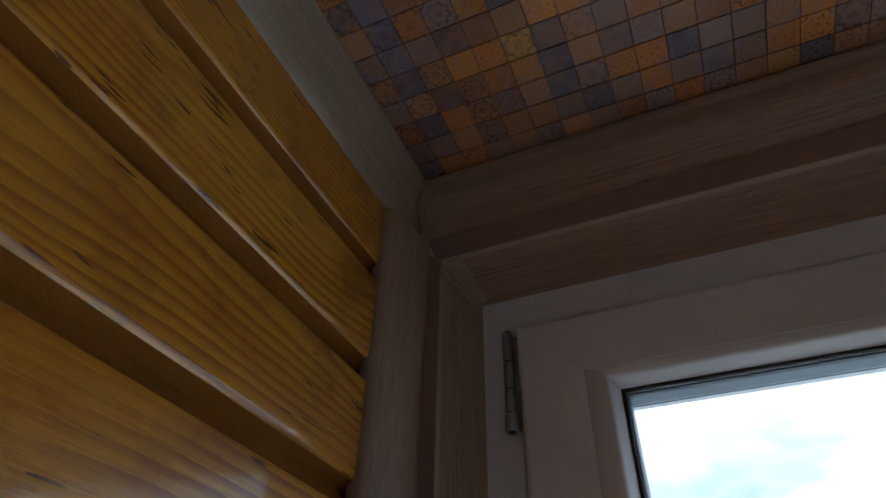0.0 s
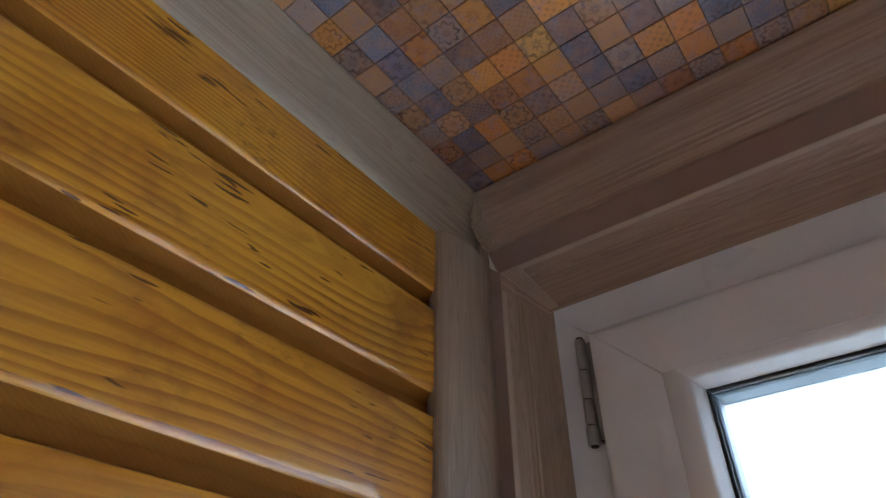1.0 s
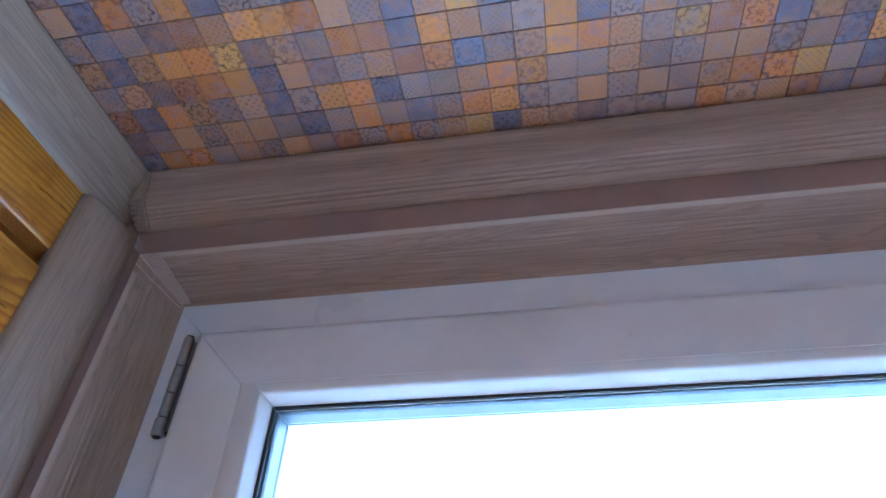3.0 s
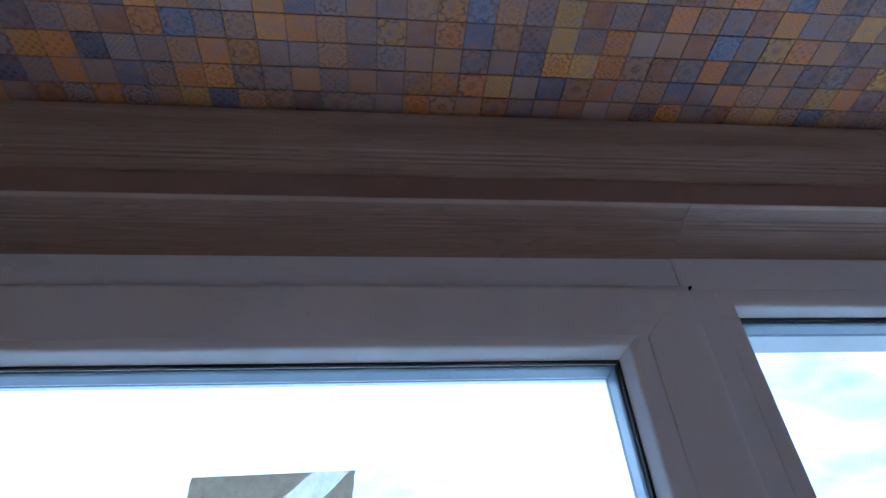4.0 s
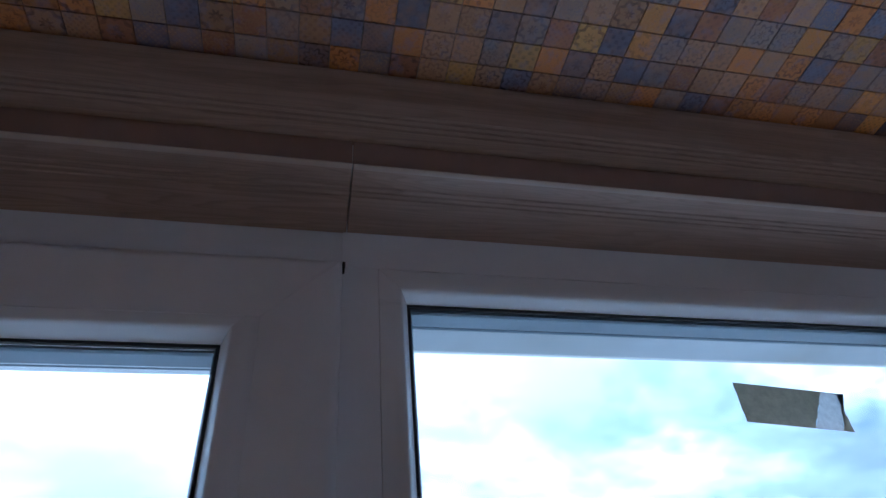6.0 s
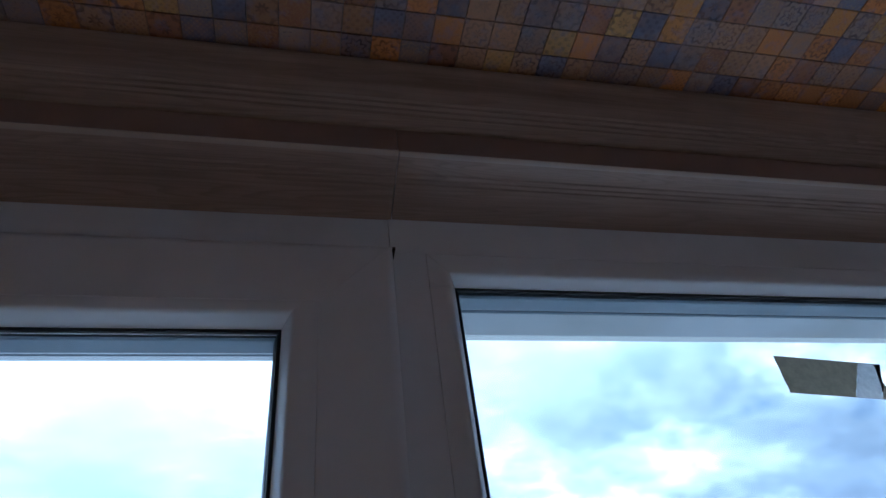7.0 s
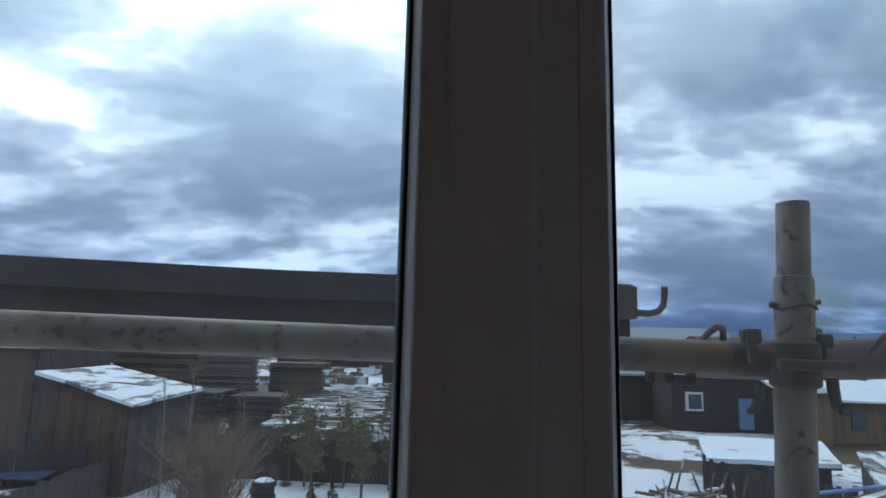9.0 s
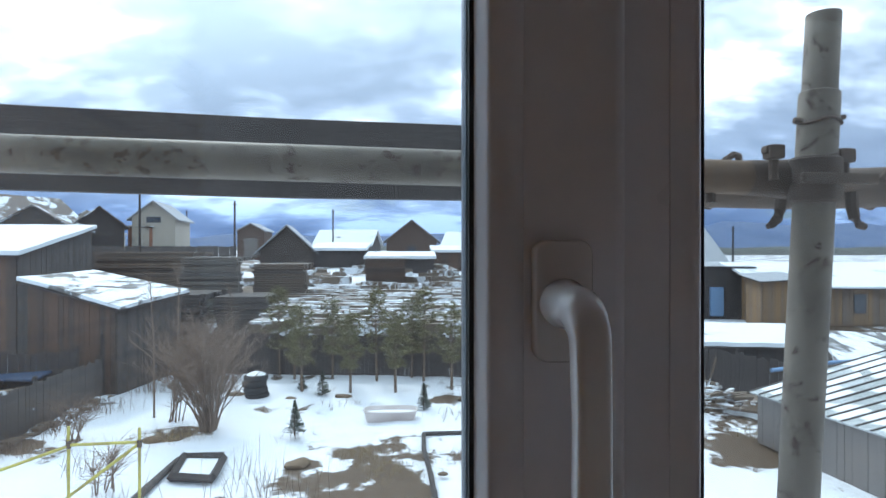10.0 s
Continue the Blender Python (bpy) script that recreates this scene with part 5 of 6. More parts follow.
# lumber stack, half under snow, beyond the back fence
stack = group_of("lumber_stack", (-2.5, 30, GZ), "broad low stack of lumber half covered by snow", "lumber")
r = random.Random(8)
bm = bmesh.new()
for row in range(32):
    y = 22.9 + row * 0.46
    x = -6.3 - row * 0.04
    while x < 3.2:
        w = r.uniform(1.2, 3.2)
        add_box(bm, x, min(x + w, 3.4), y, y + 0.42, GZ + 0.9, -1.28 + 0.011 * row + r.uniform(-0.10, 0.06))
        x += w + r.uniform(0.02, 0.15)
part("boards", bm, PILE_PATCHY, stack)["kind"] = "stuff"
part("bearers", box(-6.0, 3.0, 23.2, 37.0, GZ, GZ + 0.9), OLD_DARK, stack)
bm = bmesh.new()
r = random.Random(18)
for k in range(70):
    x, y, a = r.uniform(-11, 8), r.uniform(40, 50), r.uniform(-0.5, 0.5)
    l, z = r.uniform(1.5, 4), GZ + r.uniform(0.1, 1.1)
    add_box(bm, x - l / 2, x + l / 2, y - 0.12, y + 0.12, z, z + 0.16, turn=a)
tagged(part("scattered_logs", bm, PILE_PATCHY, base=(-1.5, 45, GZ)), "scattered logs and slabs in the snow", "logs", kind="stuff")


def board_stack(x0, x1, y0, y1, z1, mat, label, seed):
    """A tall stack of boards: courses of loose boards seen end on and side on."""
    r = random.Random(seed)
    bm = bmesh.new()
    z = GZ
    while z < z1:
        h = r.uniform(0.10, 0.16)
        y = y0 + r.uniform(-0.1, 0.1)
        while y < y1:
            w = r.uniform(0.25, 0.5)
            add_box(bm, x0 + r.uniform(-0.1, 0.08), x1 + r.uniform(-0.1, 0.1), y, y + w - 0.03, z, z + h - 0.02)
            y += w if z > z1 - 0.3 or y < y0 + 0.1 else y1 - y0
        z += h
    tagged(part("board_stack", bm, mat, base=((x0 + x1) / 2, y0, GZ)), label, "lumber", "lumber stacks")


board_stack(-18.6, -12.9, 36, 39, 1.25, TAN_BOARDS, "long tall stack of weathered brown boards", 3)
board_stack(-12.2, -9.3, 32, 35, 1.05, GREY_STACK, "stack of paler grey boards", 4)
board_stack(-9.0, -6.2, 34, 37, 0.55, TAN_BOARDS, "lower stack of brown boards", 5)
board_stack(-3.6, -0.8, 44, 46, 0.75, OLD_BROWN, "small stack of boards in the snow", 6)
board_stack(-13.4, -9.6, 27.5, 30.5, -0.55, OLD_GREY, "dark weathered boards stacked low in front of the tall stacks", 7)
board_stack(-9.3, -6.9, 28.5, 31.0, -0.75, OLD_GREY, "low stack of dark weathered boards", 8)
r = random.Random(28)
bm = bmesh.new()
for k in range(26):
    add_box(bm, -15 + r.uniform(-3, 2), -12 + r.uniform(-1, 2), 26 + k * 0.3, 26.2 + k * 0.3, GZ, -1.9 + r.uniform(-0.5, 0.3))
tagged(part("board_stack", bm, PILE_PATCHY, base=(-13, 30, GZ)), "low stacks of boards dusted with snow", "lumber")
# junk by the neighbour's shed
r = random.Random(38)
bm = bmesh.new()
for k in range(46):
    x, y, a = r.uniform(-14.5, -10), r.uniform(14.5, 18.2), r.uniform(-0.8, 0.8)
    l, z = r.uniform(0.6, 2.6), GZ + r.uniform(0.0, 0.75)
    add_box(bm, x - l / 2, x + l / 2, y - r.uniform(0.05, 0.2), y + 0.1, z, z + 0.1, turn=a)
tagged(part("scrap_heap", bm, PILE_PATCHY, base=(-12, 16, GZ)), "heap of scrap boards and beams with snow on them", "scrap", kind="stuff")
tagged(part("tarpaulin", slab([(-13.5, 16.8, GZ + 0.9), (-10.3, 16.6, GZ + 0.85), (-10.0, 18.0, GZ + 1.15), (-13.5, 18.2, GZ + 1.2)], 0.06), TARP, base=(-12, 17.4, GZ)), "dark blue tarpaulin over the scrap", "tarpaulin")
r = random.Random(48)
bm = bmesh.new()
for k in range(60):
    x, y, a = r.uniform(6.6, 9.0), r.uniform(15.2, 19.2), r.uniform(-1.3, 1.3)
    l, z = r.uniform(0.4, 1.6), GZ + r.uniform(0.0, 0.5)
    add_box(bm, x - l / 2, x + l / 2, y - 0.05, y + 0.07, z, z + 0.07, turn=a)
for k in range(9):
    x, y = r.uniform(6.6, 8.2), r.uniform(16.5, 18.6)
    tube(bm, [(x, y, GZ), (x + r.uniform(-0.5, 0.5), y + r.uniform(-0.4, 0.4), GZ + r.uniform(0.8, 1.5))], 0.035, 5)
tagged(part("scrap_heap", bm, PILE_PATCHY, base=(7.8, 17, GZ)), "heap of old timber and sticks in the snow", "scrap", kind="stuff")
bm = bmesh.new()
bmesh.ops.create_icosphere(bm, subdivisions=2, radius=0.28, matrix=Matrix.Translation((6.75, 15.2, GZ + 0.2)) @ Matrix.Diagonal((1, 0.8, 0.75, 1)))
for v in bm.verts:
    v.co += 0.09 * noise.noise_vector(v.co * 4)
tagged(part("plastic_sack", bm, ORANGE, smooth=True, base=(6.75, 15.2, GZ)), "orange plastic sack lying in the snow", "sack")

fence("fence", (-40.0, 57.0), (-16.0, 55.0), 4.6, OLD_GREY, "tall grey board fence in front of the houses", width=0.5, seed=61, rails=1)
fence("fence", (-15.0, 16.4), (-9.6, 17.3), 1.55, OLD_DARK, "dark board screen beside the scrap heap", seed=62)
bm = bmesh.new()
r = random.Random(77)
for k in range(150):
    x, y = r.uniform(-22, 9), r.uniform(26, 56)
    if -19 < x < 3.5 and y < 40:
        continue
    rise = 3.1 * min(1, (y - 23) / 40)
    l, a = r.uniform(0.6, 3.2), r.uniform(-0.6, 0.6)
    z = GZ + rise + r.uniform(0.0, 0.45)
    add_box(bm, x - l / 2, x + l / 2, y - r.uniform(0.08, 0.5), y + 0.12, z - 0.2, z + r.uniform(0.1, 0.4), turn=a)
tagged(part("timber_litter", bm, PILE_PATCHY, base=(-6, 45, GZ)), "litter of timber over the rising ground", "timber", kind="stuff")


# ---- outside: scaffolding in front of the window ----
scaf = group_of("scaffold_standard", (0.28, 0.57, GZ), "whitewashed steel scaffold pole with a spigot and bolted coupler", "scaffold pole")


def lean_at(z):
    """The pole leans a little: its middle at height z."""
    return Vector((0.4995 + (z - 1.884) * 0.0535, 0.561, z))


part("standard", tube(bmesh.new(), [lean_at(z) for z in (GZ, -1.5, 0.0, 1.0, 1.75, 1.762, 1.764)], [0.0285, 0.0285, 0.0285, 0.0285, 0.0285, 0.0280, 0.0250], 24), WHITEWASH, scaf, smooth=True)
bm = bmesh.new()
rings = []
for z, rr in ((1.755, 0.0243), (1.8795, 0.0243), (1.8815, 0.0236), (1.8815, 0.0205), (1.80, 0.0200)):
    c = lean_at(z)
    rings.append([(c.x + rr * math.cos(a), c.y + rr * math.sin(a), c.z) for a in (2 * math.pi * k / 24 for k in range(24))])
loft(bm, rings)
part("spigot", bm, WHITEWASH, scaf, "dented grey tube end", smooth=True)
bm = bmesh.new()
c = lean_at(1.717)
tube(bm, [(c.x + 0.0300 * math.cos(a), c.y + 0.0300 * math.sin(a), c.z + 0.003 * math.sin(3 * a)) for a in (radians(k) for k in range(150, 400, 14))], 0.0028, 6)
tube(bm, [(c.x - 0.040, c.y - 0.004, c.z + 0.003), (c.x - 0.026, c.y - 0.006, c.z)], 0.0048, 6)
tube(bm, [(c.x + 0.026, c.y - 0.006, c.z + 0.006), (c.x + 0.038, c.y - 0.004, c.z + 0.009)], 0.0044, 6)
part("wire_tie", bm, RUST, scaf, "rusty wire tie")
# coupler: two saddles, a plate and four bolts with wing nuts
bm = bmesh.new()
for z, h in ((1.635, 0.030), (1.612, 0.016)):
    c = lean_at(z)
    tube(bm, [c - Vector((0, 0, h)), c - Vector((0, 0, h - 0.004)), c + Vector((0, 0, h - 0.004)), c + Vector((0, 0, h))], [0.032, 0.036, 0.036, 0.032], 20)
part("coupler_ring", bm, RUST, scaf, smooth=True)
part("coupler_plate", box(0.440, 0.560, 0.522, 0.532, 1.622, 1.638, bevel=0.004, turn=0.05), RUST, scaf)
part("coupler_saddle", tube(bmesh.new(), [(0.392, 0.5865, 1.6372), (0.396, 0.587, 1.637), (0.43, 0.589, 1.6365), (0.475, 0.592, 1.636)], [0.0264, 0.0272, 0.0285, 0.031], 24), RUST, scaf, smooth=True)
for x, z, up in ((0.416, 1.660, 1), (0.524, 1.655, 1)):
    bm = box(x - 0.0125, x + 0.0125, 0.540, 0.562, min(z, z + up * 0.022), max(z, z + up * 0.022), bevel=0.005)
    add_box(bm, x - 0.016, x + 0.010, 0.543, 0.559, z + up * 0.014 - 0.006, z + up * 0.014 + 0.006, bevel=0.004)
    tube(bm, [(x, 0.551, z - up * 0.03), (x, 0.551, z)], 0.007, 8)
    part("bolt", bm, RUST, scaf, "rusty bolt head", smooth=True)
bm = bmesh.new()
tube(bm, [(0.423, 0.545, 1.600), (0.422, 0.545, 1.585), (0.417, 0.543, 1.572), (0.407, 0.540, 1.563), (0.399, 0.538, 1.560)], [0.008, 0.008, 0.0075, 0.006, 0.004], 8)
part("bent_pin", bm, RUST, scaf, smooth=True)
bm = bmesh.new()
tube(bm, [(0.531, 0.545, 1.612), (0.532, 0.545, 1.590), (0.534, 0.543, 1.573), (0.540, 0.541, 1.563), (0.549, 0.540, 1.559)], [0.009, 0.0085, 0.008, 0.007, 0.005], 8)
part("bent_pin", bm, RUST, scaf, smooth=True)


def on_ledger(x):
    return Vector((x, 0.5575 + (x) * 0.075, 1.6435 - 0.0165 * x))


ledger = group_of("scaffold_ledger", (0.0, 0.5575, 1.6435), "whitewashed horizontal scaffold tube, chipped and rusty", "scaffold tube")
part("tube", tube(bmesh.new(), [on_ledger(x) for x in (-2.6, -1.8, -1.0, -0.5, 0.0, 0.2, 0.26)], 0.0262, 28), WHITEWASH, ledger, smooth=True)
part("rusty_end", tube(bmesh.new(), [on_ledger(x) for x in (0.26, 0.34, 0.42, 0.485)], 0.0263, 28), RUST_PALE, ledger, "rust-stained end of the tube", smooth=True)
for x in (0.30, 0.335, 0.27):
    c = on_ledger(x)
    part("stub", tube(bmesh.new(), [c - Vector((0, 0, 0.024)), c - Vector((0, 0, 0.040))], 0.008, 8), RUST, ledger)

# rail of two dark planks a little farther out
rail = group_of("scaffold_rail", (-0.3, 1.05, 1.72), "dark weathered guard rail of two planks on the scaffold", "guard rail")
for z0, z1, off, th in ((1.744, 1.8065, 0.0, 0.030), (1.640, 1.752, 0.031, 0.040)):
    bm = bmesh.new()
    sec = []
    for x in (-3.0, -2.0, -1.0, -0.4, 0.1, 0.42):
        y = 1.045 + x * 0.145 + off
        wob = 0.0025 * math.sin(x * 5.0)
        sec.append([(x, y, z0 - 0.006 * x + wob), (x, y, z1 - 0.005 * x - 0.0015 + wob), (x, y + 0.003, z1 - 0.005 * x + wob), (x, y + th, z1 - 0.005 * x + wob), (x, y + th, z0 - 0.006 * x + wob)])
    loft(bm, sec)
    part("plank", bm, RAIL_WOOD, rail)
iron = group_of("bent_hook", (0.43, 1.10, 1.72), "rusty iron box with a bent rod on the scaffold", "iron hook")
part("box", box(0.362, 0.424, 1.085, 1.140, 1.722, 1.800, bevel=0.004), RUST, iron)
part("rod", tube(bmesh.new(), [(0.42, 1.10, 1.738), (0.455, 1.10, 1.736), (0.478, 1.10, 1.742), (0.490, 1.10, 1.756), (0.494, 1.10, 1.775), (0.495, 1.10, 1.802)], 0.0085, 10), RUST, iron, smooth=True)
rust_tube = group_of("rusty_tube", (1.2, 0.80, 1.64), "rusty brown scaffold tube behind the pole", "scaffold tube")
part("tube", tube(bmesh.new(), [(x, 0.705 + 0.07 * x, 1.642 + 0.006 * math.sin(x * 9) - 0.004 * x) for x in (0.40, 0.6, 0.8, 1.0, 1.5, 2.2, 2.9)], 0.037, 16), RUST, rust_tube, smooth=True)
bm = bmesh.new()
for x in (0.43, 0.60, 0.74):
    tube(bm, [(x + 0.024 * math.cos(a), 0.735 + 0.044 * math.sin(a), 1.647 + 0.043 * math.cos(a + 1.4)) for a in (radians(k) for k in range(0, 361, 30))], 0.006, 6)
part("wire", bm, RUST, rust_tube)
part("end_post", tube(bmesh.new(), [(1.9, 0.86, GZ), (1.9, 0.86, 1.75)], 0.026, 12), WHITEWASH, rust_tube)


# ---- outside: things in the yard ----
def young_pine(name, height, seed, base=(0, 0, 0)):
    """A young pine: thin trunk, whorls of drooping limbs, each carrying tufts of needles."""
    r = random.Random(seed)
    t = group_of(name, base, "young green pine with a bare lower trunk beside the fence", "tree", "young pines")
    b = Vector(base)
    bow = r.uniform(-0.06, 0.06)
    trunk = [b + Vector((bow * math.sin(f * 2.6), bow * 0.5 * f, height * f)) for f in (0, 0.2, 0.4, 0.6, 0.8, 1.0)]
    part("trunk", tube(bmesh.new(), trunk, [0.048, 0.042, 0.034, 0.024, 0.014, 0.004], 7), BARK, t, smooth=True)
    limbs, tufts = bmesh.new(), bmesh.new()

    def tuft(c, size):
        for k in range(7):
            d = Vector((r.uniform(-1, 1), r.uniform(-1, 1), r.uniform(-0.35, 1))).normalized()
            s = d.cross(Vector((r.uniform(-1, 1), r.uniform(-1, 1), 0.3))).normalized() * size * 0.085
            tip = c + d * size * r.uniform(0.7, 1.1)
            tufts.faces.new([tufts.verts.new(v) for v in (c - s, c + s, tip + s * 0.3, tip - s * 0.3)])

    levels = int(height / 0.24)
    for lv in range(levels):
        f = 0.30 + 0.68 * lv / levels
        c = b + Vector((bow * math.sin(f * 2.6), bow * 0.5 * f, height * f))
        n = r.randint(3, 5)
        turn = r.uniform(0, 6)
        for k in range(n):
            a = turn + 6.283 * k / n + r.uniform(-0.3, 0.3)
            reach = (0.18 + 0.72 * (1 - f) ** 0.75) * height * 0.30 * r.uniform(0.65, 1.15)
            if f < 0.4:
                reach *= r.uniform(0.35, 0.9)
            way = Vector((math.cos(a), math.sin(a), r.uniform(0.05, 0.5)))
            mid, tip = c + way * reach * 0.55, c + way * reach + Vector((0, 0, 0.10 * reach))
            tube(limbs, [c, mid, tip], [0.012, 0.008, 0.003], 4)
            for q in (0.45, 0.65, 0.85, 1.0):
                p = c.lerp(tip, q) + Vector((r.uniform(-1, 1), r.uniform(-1, 1), r.uniform(-0.4, 0.7))) * 0.07
                tuft(p, r.uniform(0.13, 0.21))
    tuft(trunk[-1], 0.2)
    part("limbs", limbs, BARK, t)
    part("crown", tufts, NEEDLES, t)
    return t


pines = [young_pine("pine_tree", 2.75, 3, (-3.54, 18.6, GZ)), young_pine("pine_tree", 3.1, 4, (-1.35, 20.1, GZ)), young_pine("pine_tree", 2.45, 5, (-2.05, 18.4, GZ))]
for k, (x, y, src, turn) in enumerate(((-2.88, 20.6, 0, 80), (-0.68, 18.5, 2, 150), (0.21, 20.0, 1, 210), (1.07, 18.8, 0, 300), (-4.79, 21.2, 1, 40), (-4.15, 20.6, 2, 260), (1.75, 19.9, 2, 20), (-0.2, 20.6, 0, 190))):
    copy_thing(pines[src], pose(x, y, GZ, 0, 0, turn))


def small_spruce(base, height, seed):
    """A knee-high spruce: a cone of short drooping sprays."""
    r = random.Random(seed)
    b = Vector(base)
    t = group_of("spruce", base, "small dark spruce standing in the snow", "tree", "small spruces")
    part("trunk", tube(bmesh.new(), [b, b + Vector((0, 0, height))], [0.022, 0.004], 6), BARK, t)
    bm = bmesh.new()
    for k in range(260):
        f = r.uniform(0.08, 1.0)
        a = r.uniform(0, 6.283)
        reach = (1 - f) * height * 0.36 * r.uniform(0.5, 1.1) + 0.02
        c = b + Vector((0, 0, height * f))
        tip = c + Vector((math.cos(a) * reach, math.sin(a) * reach, -0.10 * reach + 0.03))
        s = Vector((-math.sin(a), math.cos(a), 0)) * 0.03
        bm.faces.new([bm.verts.new(v) for v in (c.lerp(tip, 0.3) - s, c.lerp(tip, 0.3) + s, tip + s * 0.5 + Vector((0, 0, 0.02)), tip - s * 0.5)])
    part("crown", bm, SPRUCE, t)


small_spruce((-2.9, 14.1, GZ + 0.05), 0.80, 1)
small_spruce((-2.85, 18.1, GZ), 0.75, 2)
small_spruce((0.15, 16.4, GZ), 0.72, 3)
small_spruce((-3.6, 18.9, GZ), 0.5, 4)


def shrub(base, stems, height, spread, seed, label):
    """A leafless shrub: many arching stems that fork into fine twigs."""
    r = random.Random(seed)
    b = Vector(base)
    t = group_of("shrub", base, label, "shrub", "bare shrubs")
    thick, fine = bmesh.new(), bmesh.new()
    for k in range(stems):
        a, out = r.uniform(0, 6.283), r.uniform(0.15, 1.0) * spread
        h = height * r.uniform(0.6, 1.0) * (1 - 0.25 * out / spread)
        p0 = b + Vector((r.uniform(-0.16, 0.16), r.uniform(-0.16, 0.16), 0))
        way = Vector((math.cos(a), math.sin(a), 0))
        pts = [p0, p0 + way * out * 0.22 + Vector((0, 0, h * 0.35)), p0 + way * out * 0.55 + Vector((0, 0, h * 0.70)), p0 + way * out + Vector((0, 0, h))]
        tube(thick, pts, [0.017, 0.013, 0.009, 0.004], 5)
        for j in range(22):
            f = r.uniform(0.35, 1.0)
            seg = min(2, int(f * 3))
            q = pts[seg].lerp(pts[seg + 1], f * 3 - seg)
            d = Vector((r.uniform(-1, 1), r.uniform(-1, 1), r.uniform(0.2, 1.2))).normalized() * r.uniform(0.25, 0.6)
            tube(fine, [q, q + d * 0.6 + way * 0.05, q + d + way * 0.12], [0.006, 0.0045, 0.002], 3)
    part("stems", thick, TWIG, t)
    part("twigs", fine, TWIG, t)["kind"] = "stuff"


shrub((-5.1, 14.8, GZ), 78, 3.05, 1.75, 1, "large bare brown shrub with many upright stems")
shrub((-6.2, 15.6, GZ), 9, 1.9, 0.5, 2, "slim bare shrub beside the large one")
shrub((-7.5, 20.0, GZ), 22, 2.5, 1.2, 3, "bare brown shrub near the fence corner")
shrub((-6.3, 18.9, GZ), 26, 2.5, 1.4, 4, "bare brown shrub near the back fence")
shrub((-7.9, 14.0, GZ), 7, 1.2, 0.4, 5, "thin bare shoots by the fence")
shrub((-5.7, 11.0, GZ), 6, 1.0, 0.35, 6, "thin bare shoots in the snow")


def sapling(base, height, seed):
    r = random.Random(seed)
    b = Vector(base)
    t = group_of("sapling", base, "tall thin leafless sapling", "tree", "saplings")
    top = b + Vector((r.uniform(-0.15, 0.15), 0, height))
    part("trunk", tube(bmesh.new(), [b, b.lerp(top, 0.5) + Vector((0.05, 0, 0)), top], [0.03, 0.022, 0.005], 6), TWIG, t)
    bm = bmesh.new()
    for k in range(34):
        q = b.lerp(top, r.uniform(0.3, 0.98))
        a = r.uniform(0, 6.283)
        tube(bm, [q, q + Vector((math.cos(a) * 0.3, math.sin(a) * 0.3, r.uniform(0.3, 0.6)))], [0.007, 0.002], 3)
    part("twigs", bm, TWIG, t)["kind"] = "stuff"


sapling((-6.9, 16.0, GZ), 3.7, 1)
sapling((-7.0, 17.6, GZ), 4.0, 2)
sapling((-5.9, 19.5, GZ), 3.2, 3)


def tuft_of_stalks(base, count, height, spread, seed, mat, label):
    r = random.Random(seed)
    b = Vector(base)
    bm = bmesh.new()
    for k in range(count):
        p = b + Vector((r.gauss(0, spread), r.gauss(0, spread * 0.8), 0))
        d = Vector((r.uniform(-0.3, 0.3), r.uniform(-0.3, 0.3), r.uniform(0.5, 1.0))) * height
        tube(bm, [p, p + d * 0.6, p + d + Vector((r.uniform(-0.08, 0.08), 0, -0.02))], [0.006, 0.005, 0.002], 3)
    tagged(part("dry_stalks", bm, mat, base=base), label, "dry grass", "dry stalks", "stuff")


tuft_of_stalks((-2.9, 10.7, GZ), 26, 0.62, 0.33, 1, TWIG, "dead weed stalks standing in the snow")
tuft_of_stalks((-5.7, 14.2, GZ), 160, 0.16, 0.42, 2, STRAW, "flattened dry grass at the foot of the shrub")
tuft_of_stalks((-1.2, 12.9, GZ), 130, 0.12, 0.34, 3, STRAW, "dry grass poking through the snow")
tuft_of_stalks((-0.6, 11.9, GZ), 170, 0.12, 0.42, 4, STRAW, "dry grass poking through the snow")
tuft_of_stalks((8.2, 13.6, GZ), 120, 0.25, 0.35, 5, STRAW, "dry grass beside the greenhouse")
tuft_of_stalks((1.0, 12.6, GZ), 40, 0.25, 0.2, 6, TWIG, "dead weed stalks standing in the snow")

for k, (x, y, n, h) in enumerate(((-8.7, 13.2, 60, 0.55), (-8.8, 14.8, 60, 0.6), (-8.6, 16.6, 70, 0.6), (-8.2, 18.9, 60, 0.7), (-6.6, 12.2, 18, 0.7), (-5.2, 10.2, 16, 0.7), (-2.2, 10.2, 22, 0.75), (-3.3, 11.3, 16, 0.8), (-3.0, 13.9, 14, 0.3), (-1.9, 16.8, 30, 0.3), (0.9, 15.6, 30, 0.3))):
    tuft_of_stalks((x, y, GZ), n, h, 0.34, 20 + k, TWIG, "dead weed stalks standing in the snow")


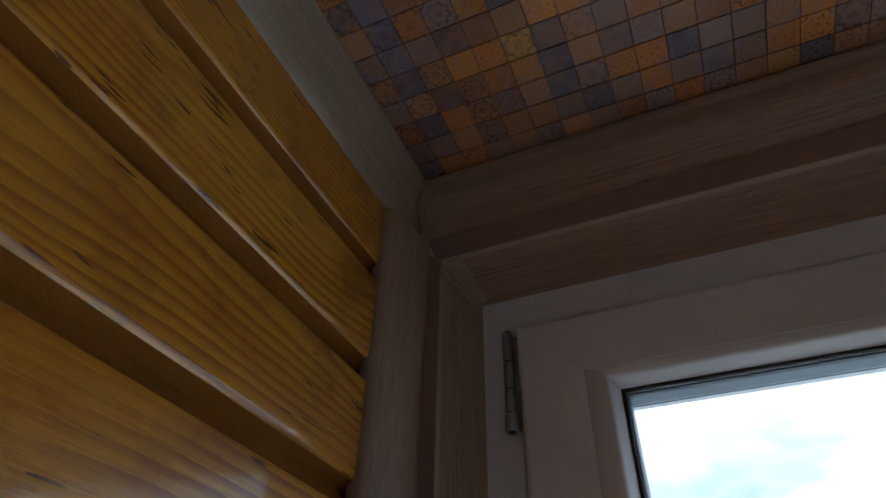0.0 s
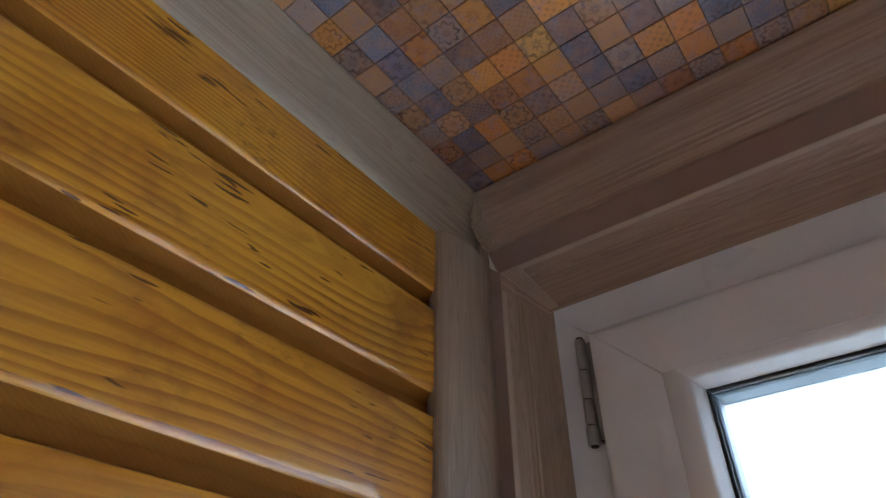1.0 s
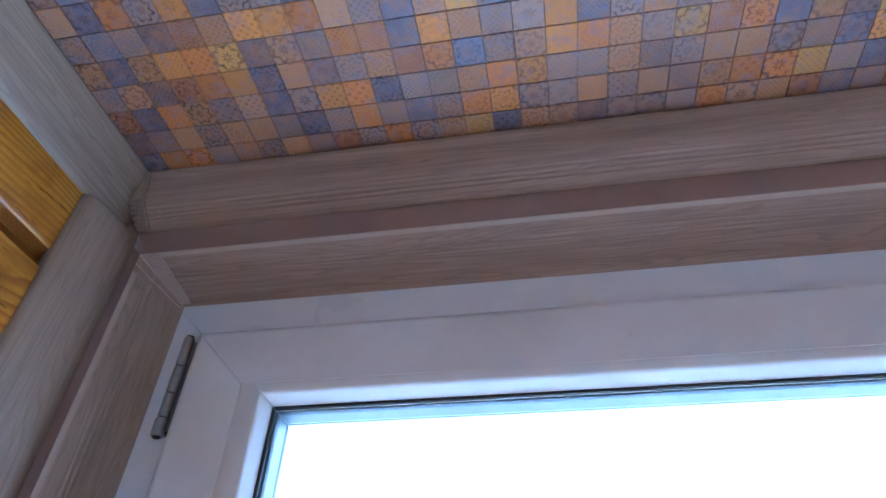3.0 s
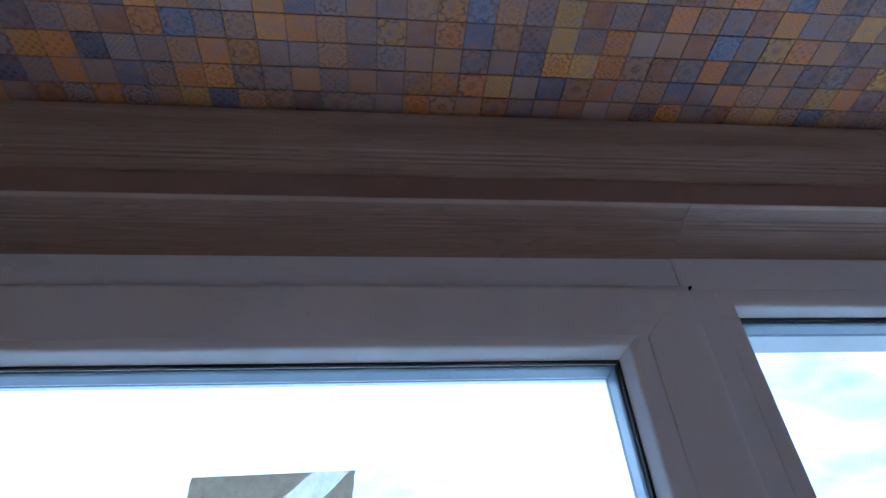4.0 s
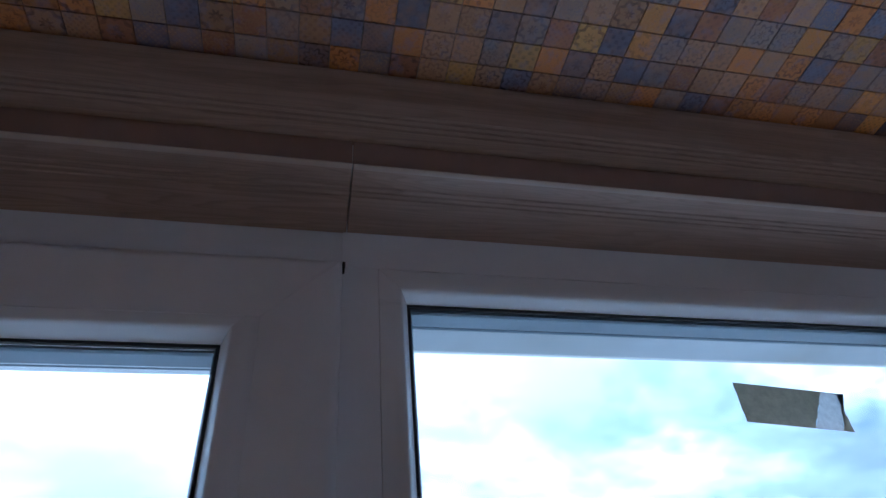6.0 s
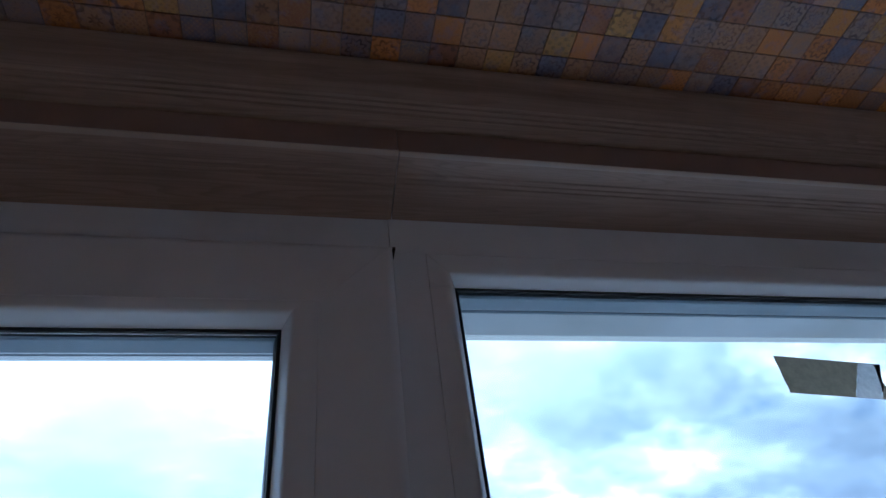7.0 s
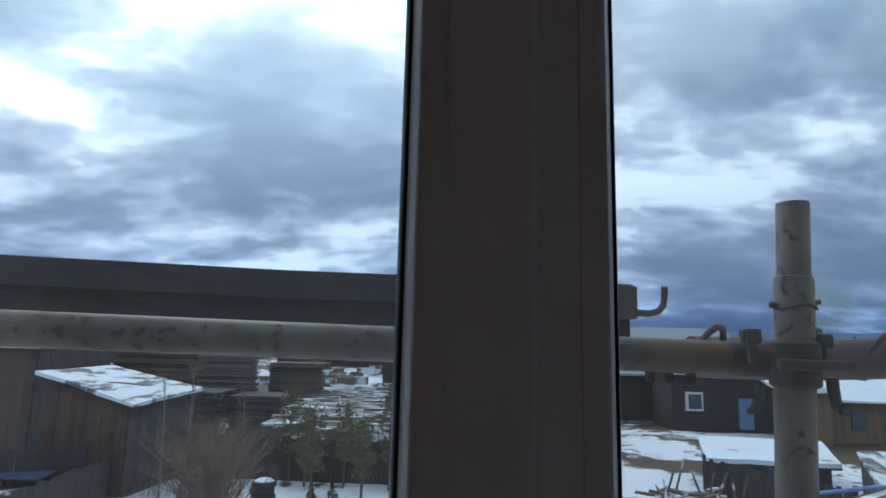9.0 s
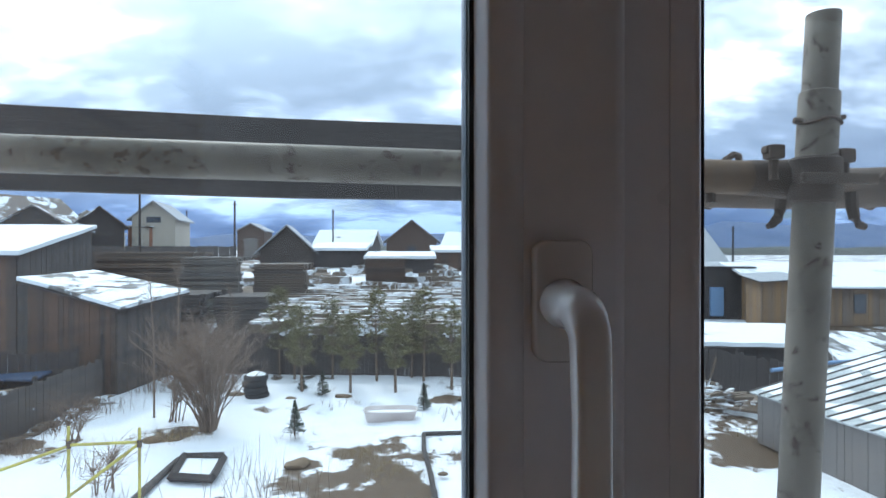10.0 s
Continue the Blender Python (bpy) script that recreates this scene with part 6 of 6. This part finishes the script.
def tyre_stack(x, y):
    t = group_of("tyre_stack", (x, y, GZ), "stack of old car tyres with snow on top", "tyres")
    r = random.Random(6)
    for k in range(4):
        bm = bmesh.new()
        cx, cy, z = x + r.uniform(-0.05, 0.05), y + r.uniform(-0.05, 0.05), GZ + 0.09 + 0.175 * k
        prof = [(0.20, -0.07), (0.30, -0.088), (0.345, -0.06), (0.352, 0.0), (0.345, 0.06), (0.30, 0.088), (0.20, 0.07), (0.23, 0.0)]
        rings = [[(cx + q[0] * math.cos(a), cy + q[0] * math.sin(a), z + q[1]) for q in prof] for a in (2 * math.pi * i / 20 for i in range(21))]
        loft(bm, rings, caps=False)
        part("tyre", bm, TYRE, t, smooth=True)
    bm = bmesh.new()
    bmesh.ops.create_cone(bm, cap_ends=True, segments=18, radius1=0.28, radius2=0.16, depth=0.07, matrix=Matrix.Translation((x, y, GZ + 0.735)))
    part("snow_cap", bm, SNOW, t, smooth=True)


tyre_stack(-4.78, 18.0)


def bathtub(x, y):
    """An old tub: flared oval shell with a rolled rim."""
    t = group_of("bathtub", (x, y, GZ), "old enamel bathtub standing in the snow", "bathtub")
    def oval(rx, ry, z):
        return [(x + rx * math.copysign(abs(math.cos(a)) ** 0.55, math.cos(a)), y + ry * math.copysign(abs(math.sin(a)) ** 0.6, math.sin(a)), GZ + z) for a in (2 * math.pi * k / 32 for k in range(32))]
    part("shell", loft(bmesh.new(), [oval(0.60, 0.26, -0.02), oval(0.64, 0.30, 0.06), oval(0.68, 0.34, 0.27), oval(0.665, 0.325, 0.27), oval(0.62, 0.28, 0.12), oval(0.55, 0.22, 0.07)]), ENAMEL, t, smooth=True)
    pts = oval(0.685, 0.345, 0.275)
    part("rim", tube(bmesh.new(), pts + pts[:1], 0.022, 6), ENAMEL, t, smooth=True)
    part("snow_fill", loft(bmesh.new(), [oval(0.60, 0.26, 0.10), oval(0.63, 0.29, 0.19)]), SNOW, t)


bathtub(-0.72, 15.5)

# wooden frame of a garden bed, with a log beside it
bed = group_of("bed_frame", (-4.4, 12.0, GZ), "square dark timber frame full of snow", "garden bed")
cs = [Vector(p) for p in ((-4.72, 11.5, GZ), (-3.92, 11.42, GZ), (-4.08, 12.62, GZ), (-4.92, 12.70, GZ))]
for a, b in zip(cs, cs[1:] + cs[:1]):
    part("beam", tube(bmesh.new(), [a + Vector((0, 0, 0.10)), b + Vector((0, 0, 0.07))], 0.085, 4), OLD_DARK, bed)
part("snow", slab([tuple(c + Vector((0, 0, 0.02))) for c in cs], 0.05), SNOW, bed)
bm = tube(bmesh.new(), [(-4.95, 10.4, GZ + 0.07), (-4.97, 12.5, GZ + 0.08)], [0.08, 0.06], 8)
tagged(part("log", bm, OLD_GREY, base=(-4.95, 11.5, GZ)), "thin grey log lying in the snow", "log")
for pts, lab in (([(0.12, 14.1), (0.10, 13.0), (0.20, 11.6), (0.26, 10.3), (0.22, 9.4)], "dark edging board across the snow"), ([(0.1, 14.1), (1.2, 14.15), (2.6, 14.3)], "dark edging board across the snow")):
    bm = tube(bmesh.new(), [(x, y, GZ + 0.06) for x, y in pts], 0.055, 5)
    tagged(part("edging", bm, OLD_DARK, base=(pts[0][0], pts[0][1], GZ)), lab, "edging", "garden edging")
r = random.Random(3)
for x, y, s in ((-2.5, 12.25, 0.24), (-6.1, 14.0, 0.22), (-2.2, 17.9, 0.2), (-3.7, 17.7, 0.16), (1.4, 17.6, 0.22), (-5.4, 18.3, 0.22), (0.45, 11.6, 0.09)):
    bm = bmesh.new()
    bmesh.ops.create_icosphere(bm, subdivisions=2, radius=s, matrix=Matrix.Translation((x, y, GZ + 0.02)) @ Matrix.Diagonal((1.2, 0.9, 0.5, 1)))
    for v in bm.verts:
        v.co += 0.35 * s * noise.noise_vector(v.co * 3.1)
    tagged(part("clod", bm, SOIL, smooth=True, base=(x, y, GZ)), "dark clod of earth in the snow", "clod", "clods")

# yellow pipe railing, nearest corner of the yard
rl = group_of("pipe_railing", (-4.7, 8.0, GZ), "railing of yellow-painted steel pipe", "railing")
for name, pts in (("post", [(-4.69, 8.0, GZ), (-4.69, 8.0, -0.83)]), ("post", [(-3.77, 8.0, GZ), (-3.77, 8.0, -0.86)]), ("top_rail", [(-4.69, 8.0, -1.08), (-3.77, 8.0, -1.05)]), ("brace", [(-4.74, 8.0, -1.80), (-3.77, 8.0, -1.07)]), ("side_rail", [(-4.69, 8.0, -1.09), (-5.55, 7.4, -1.32), (-6.6, 6.7, -1.42)]), ("lower_brace", [(-4.74, 8.0, -1.80), (-5.9, 7.9, -2.6)])):
    part(name, tube(bmesh.new(), pts, 0.021, 8), YELLOW, rl)
for x in (-4.69, -3.77):
    part("clamp", tube(bmesh.new(), [(x, 8.0, -1.12), (x, 8.0, -1.02)], 0.034, 8), RUST, rl)

# utility poles far off
for x, y, h in ((-20.4, 46, 8.9), (-15.2, 52, 8.4), (-9.6, 72, 9.0), (31.0, 58, 6.6), (36.0, 52, 6.4), (-33.0, 90, 10.0), (8.5, 95, 9.5)):
    t = group_of("utility_pole", (x, y, GZ), "thin dark wooden utility pole", "utility pole", "utility poles")
    part("shaft", tube(bmesh.new(), [(x, y, GZ), (x, y, GZ + h)], [0.11, 0.08], 8), OLD_DARK, t)
    part("insulator", tube(bmesh.new(), [(x - 0.25, y, GZ + h - 0.3), (x + 0.25, y, GZ + h - 0.25)], 0.03, 5), OLD_DARK, t)
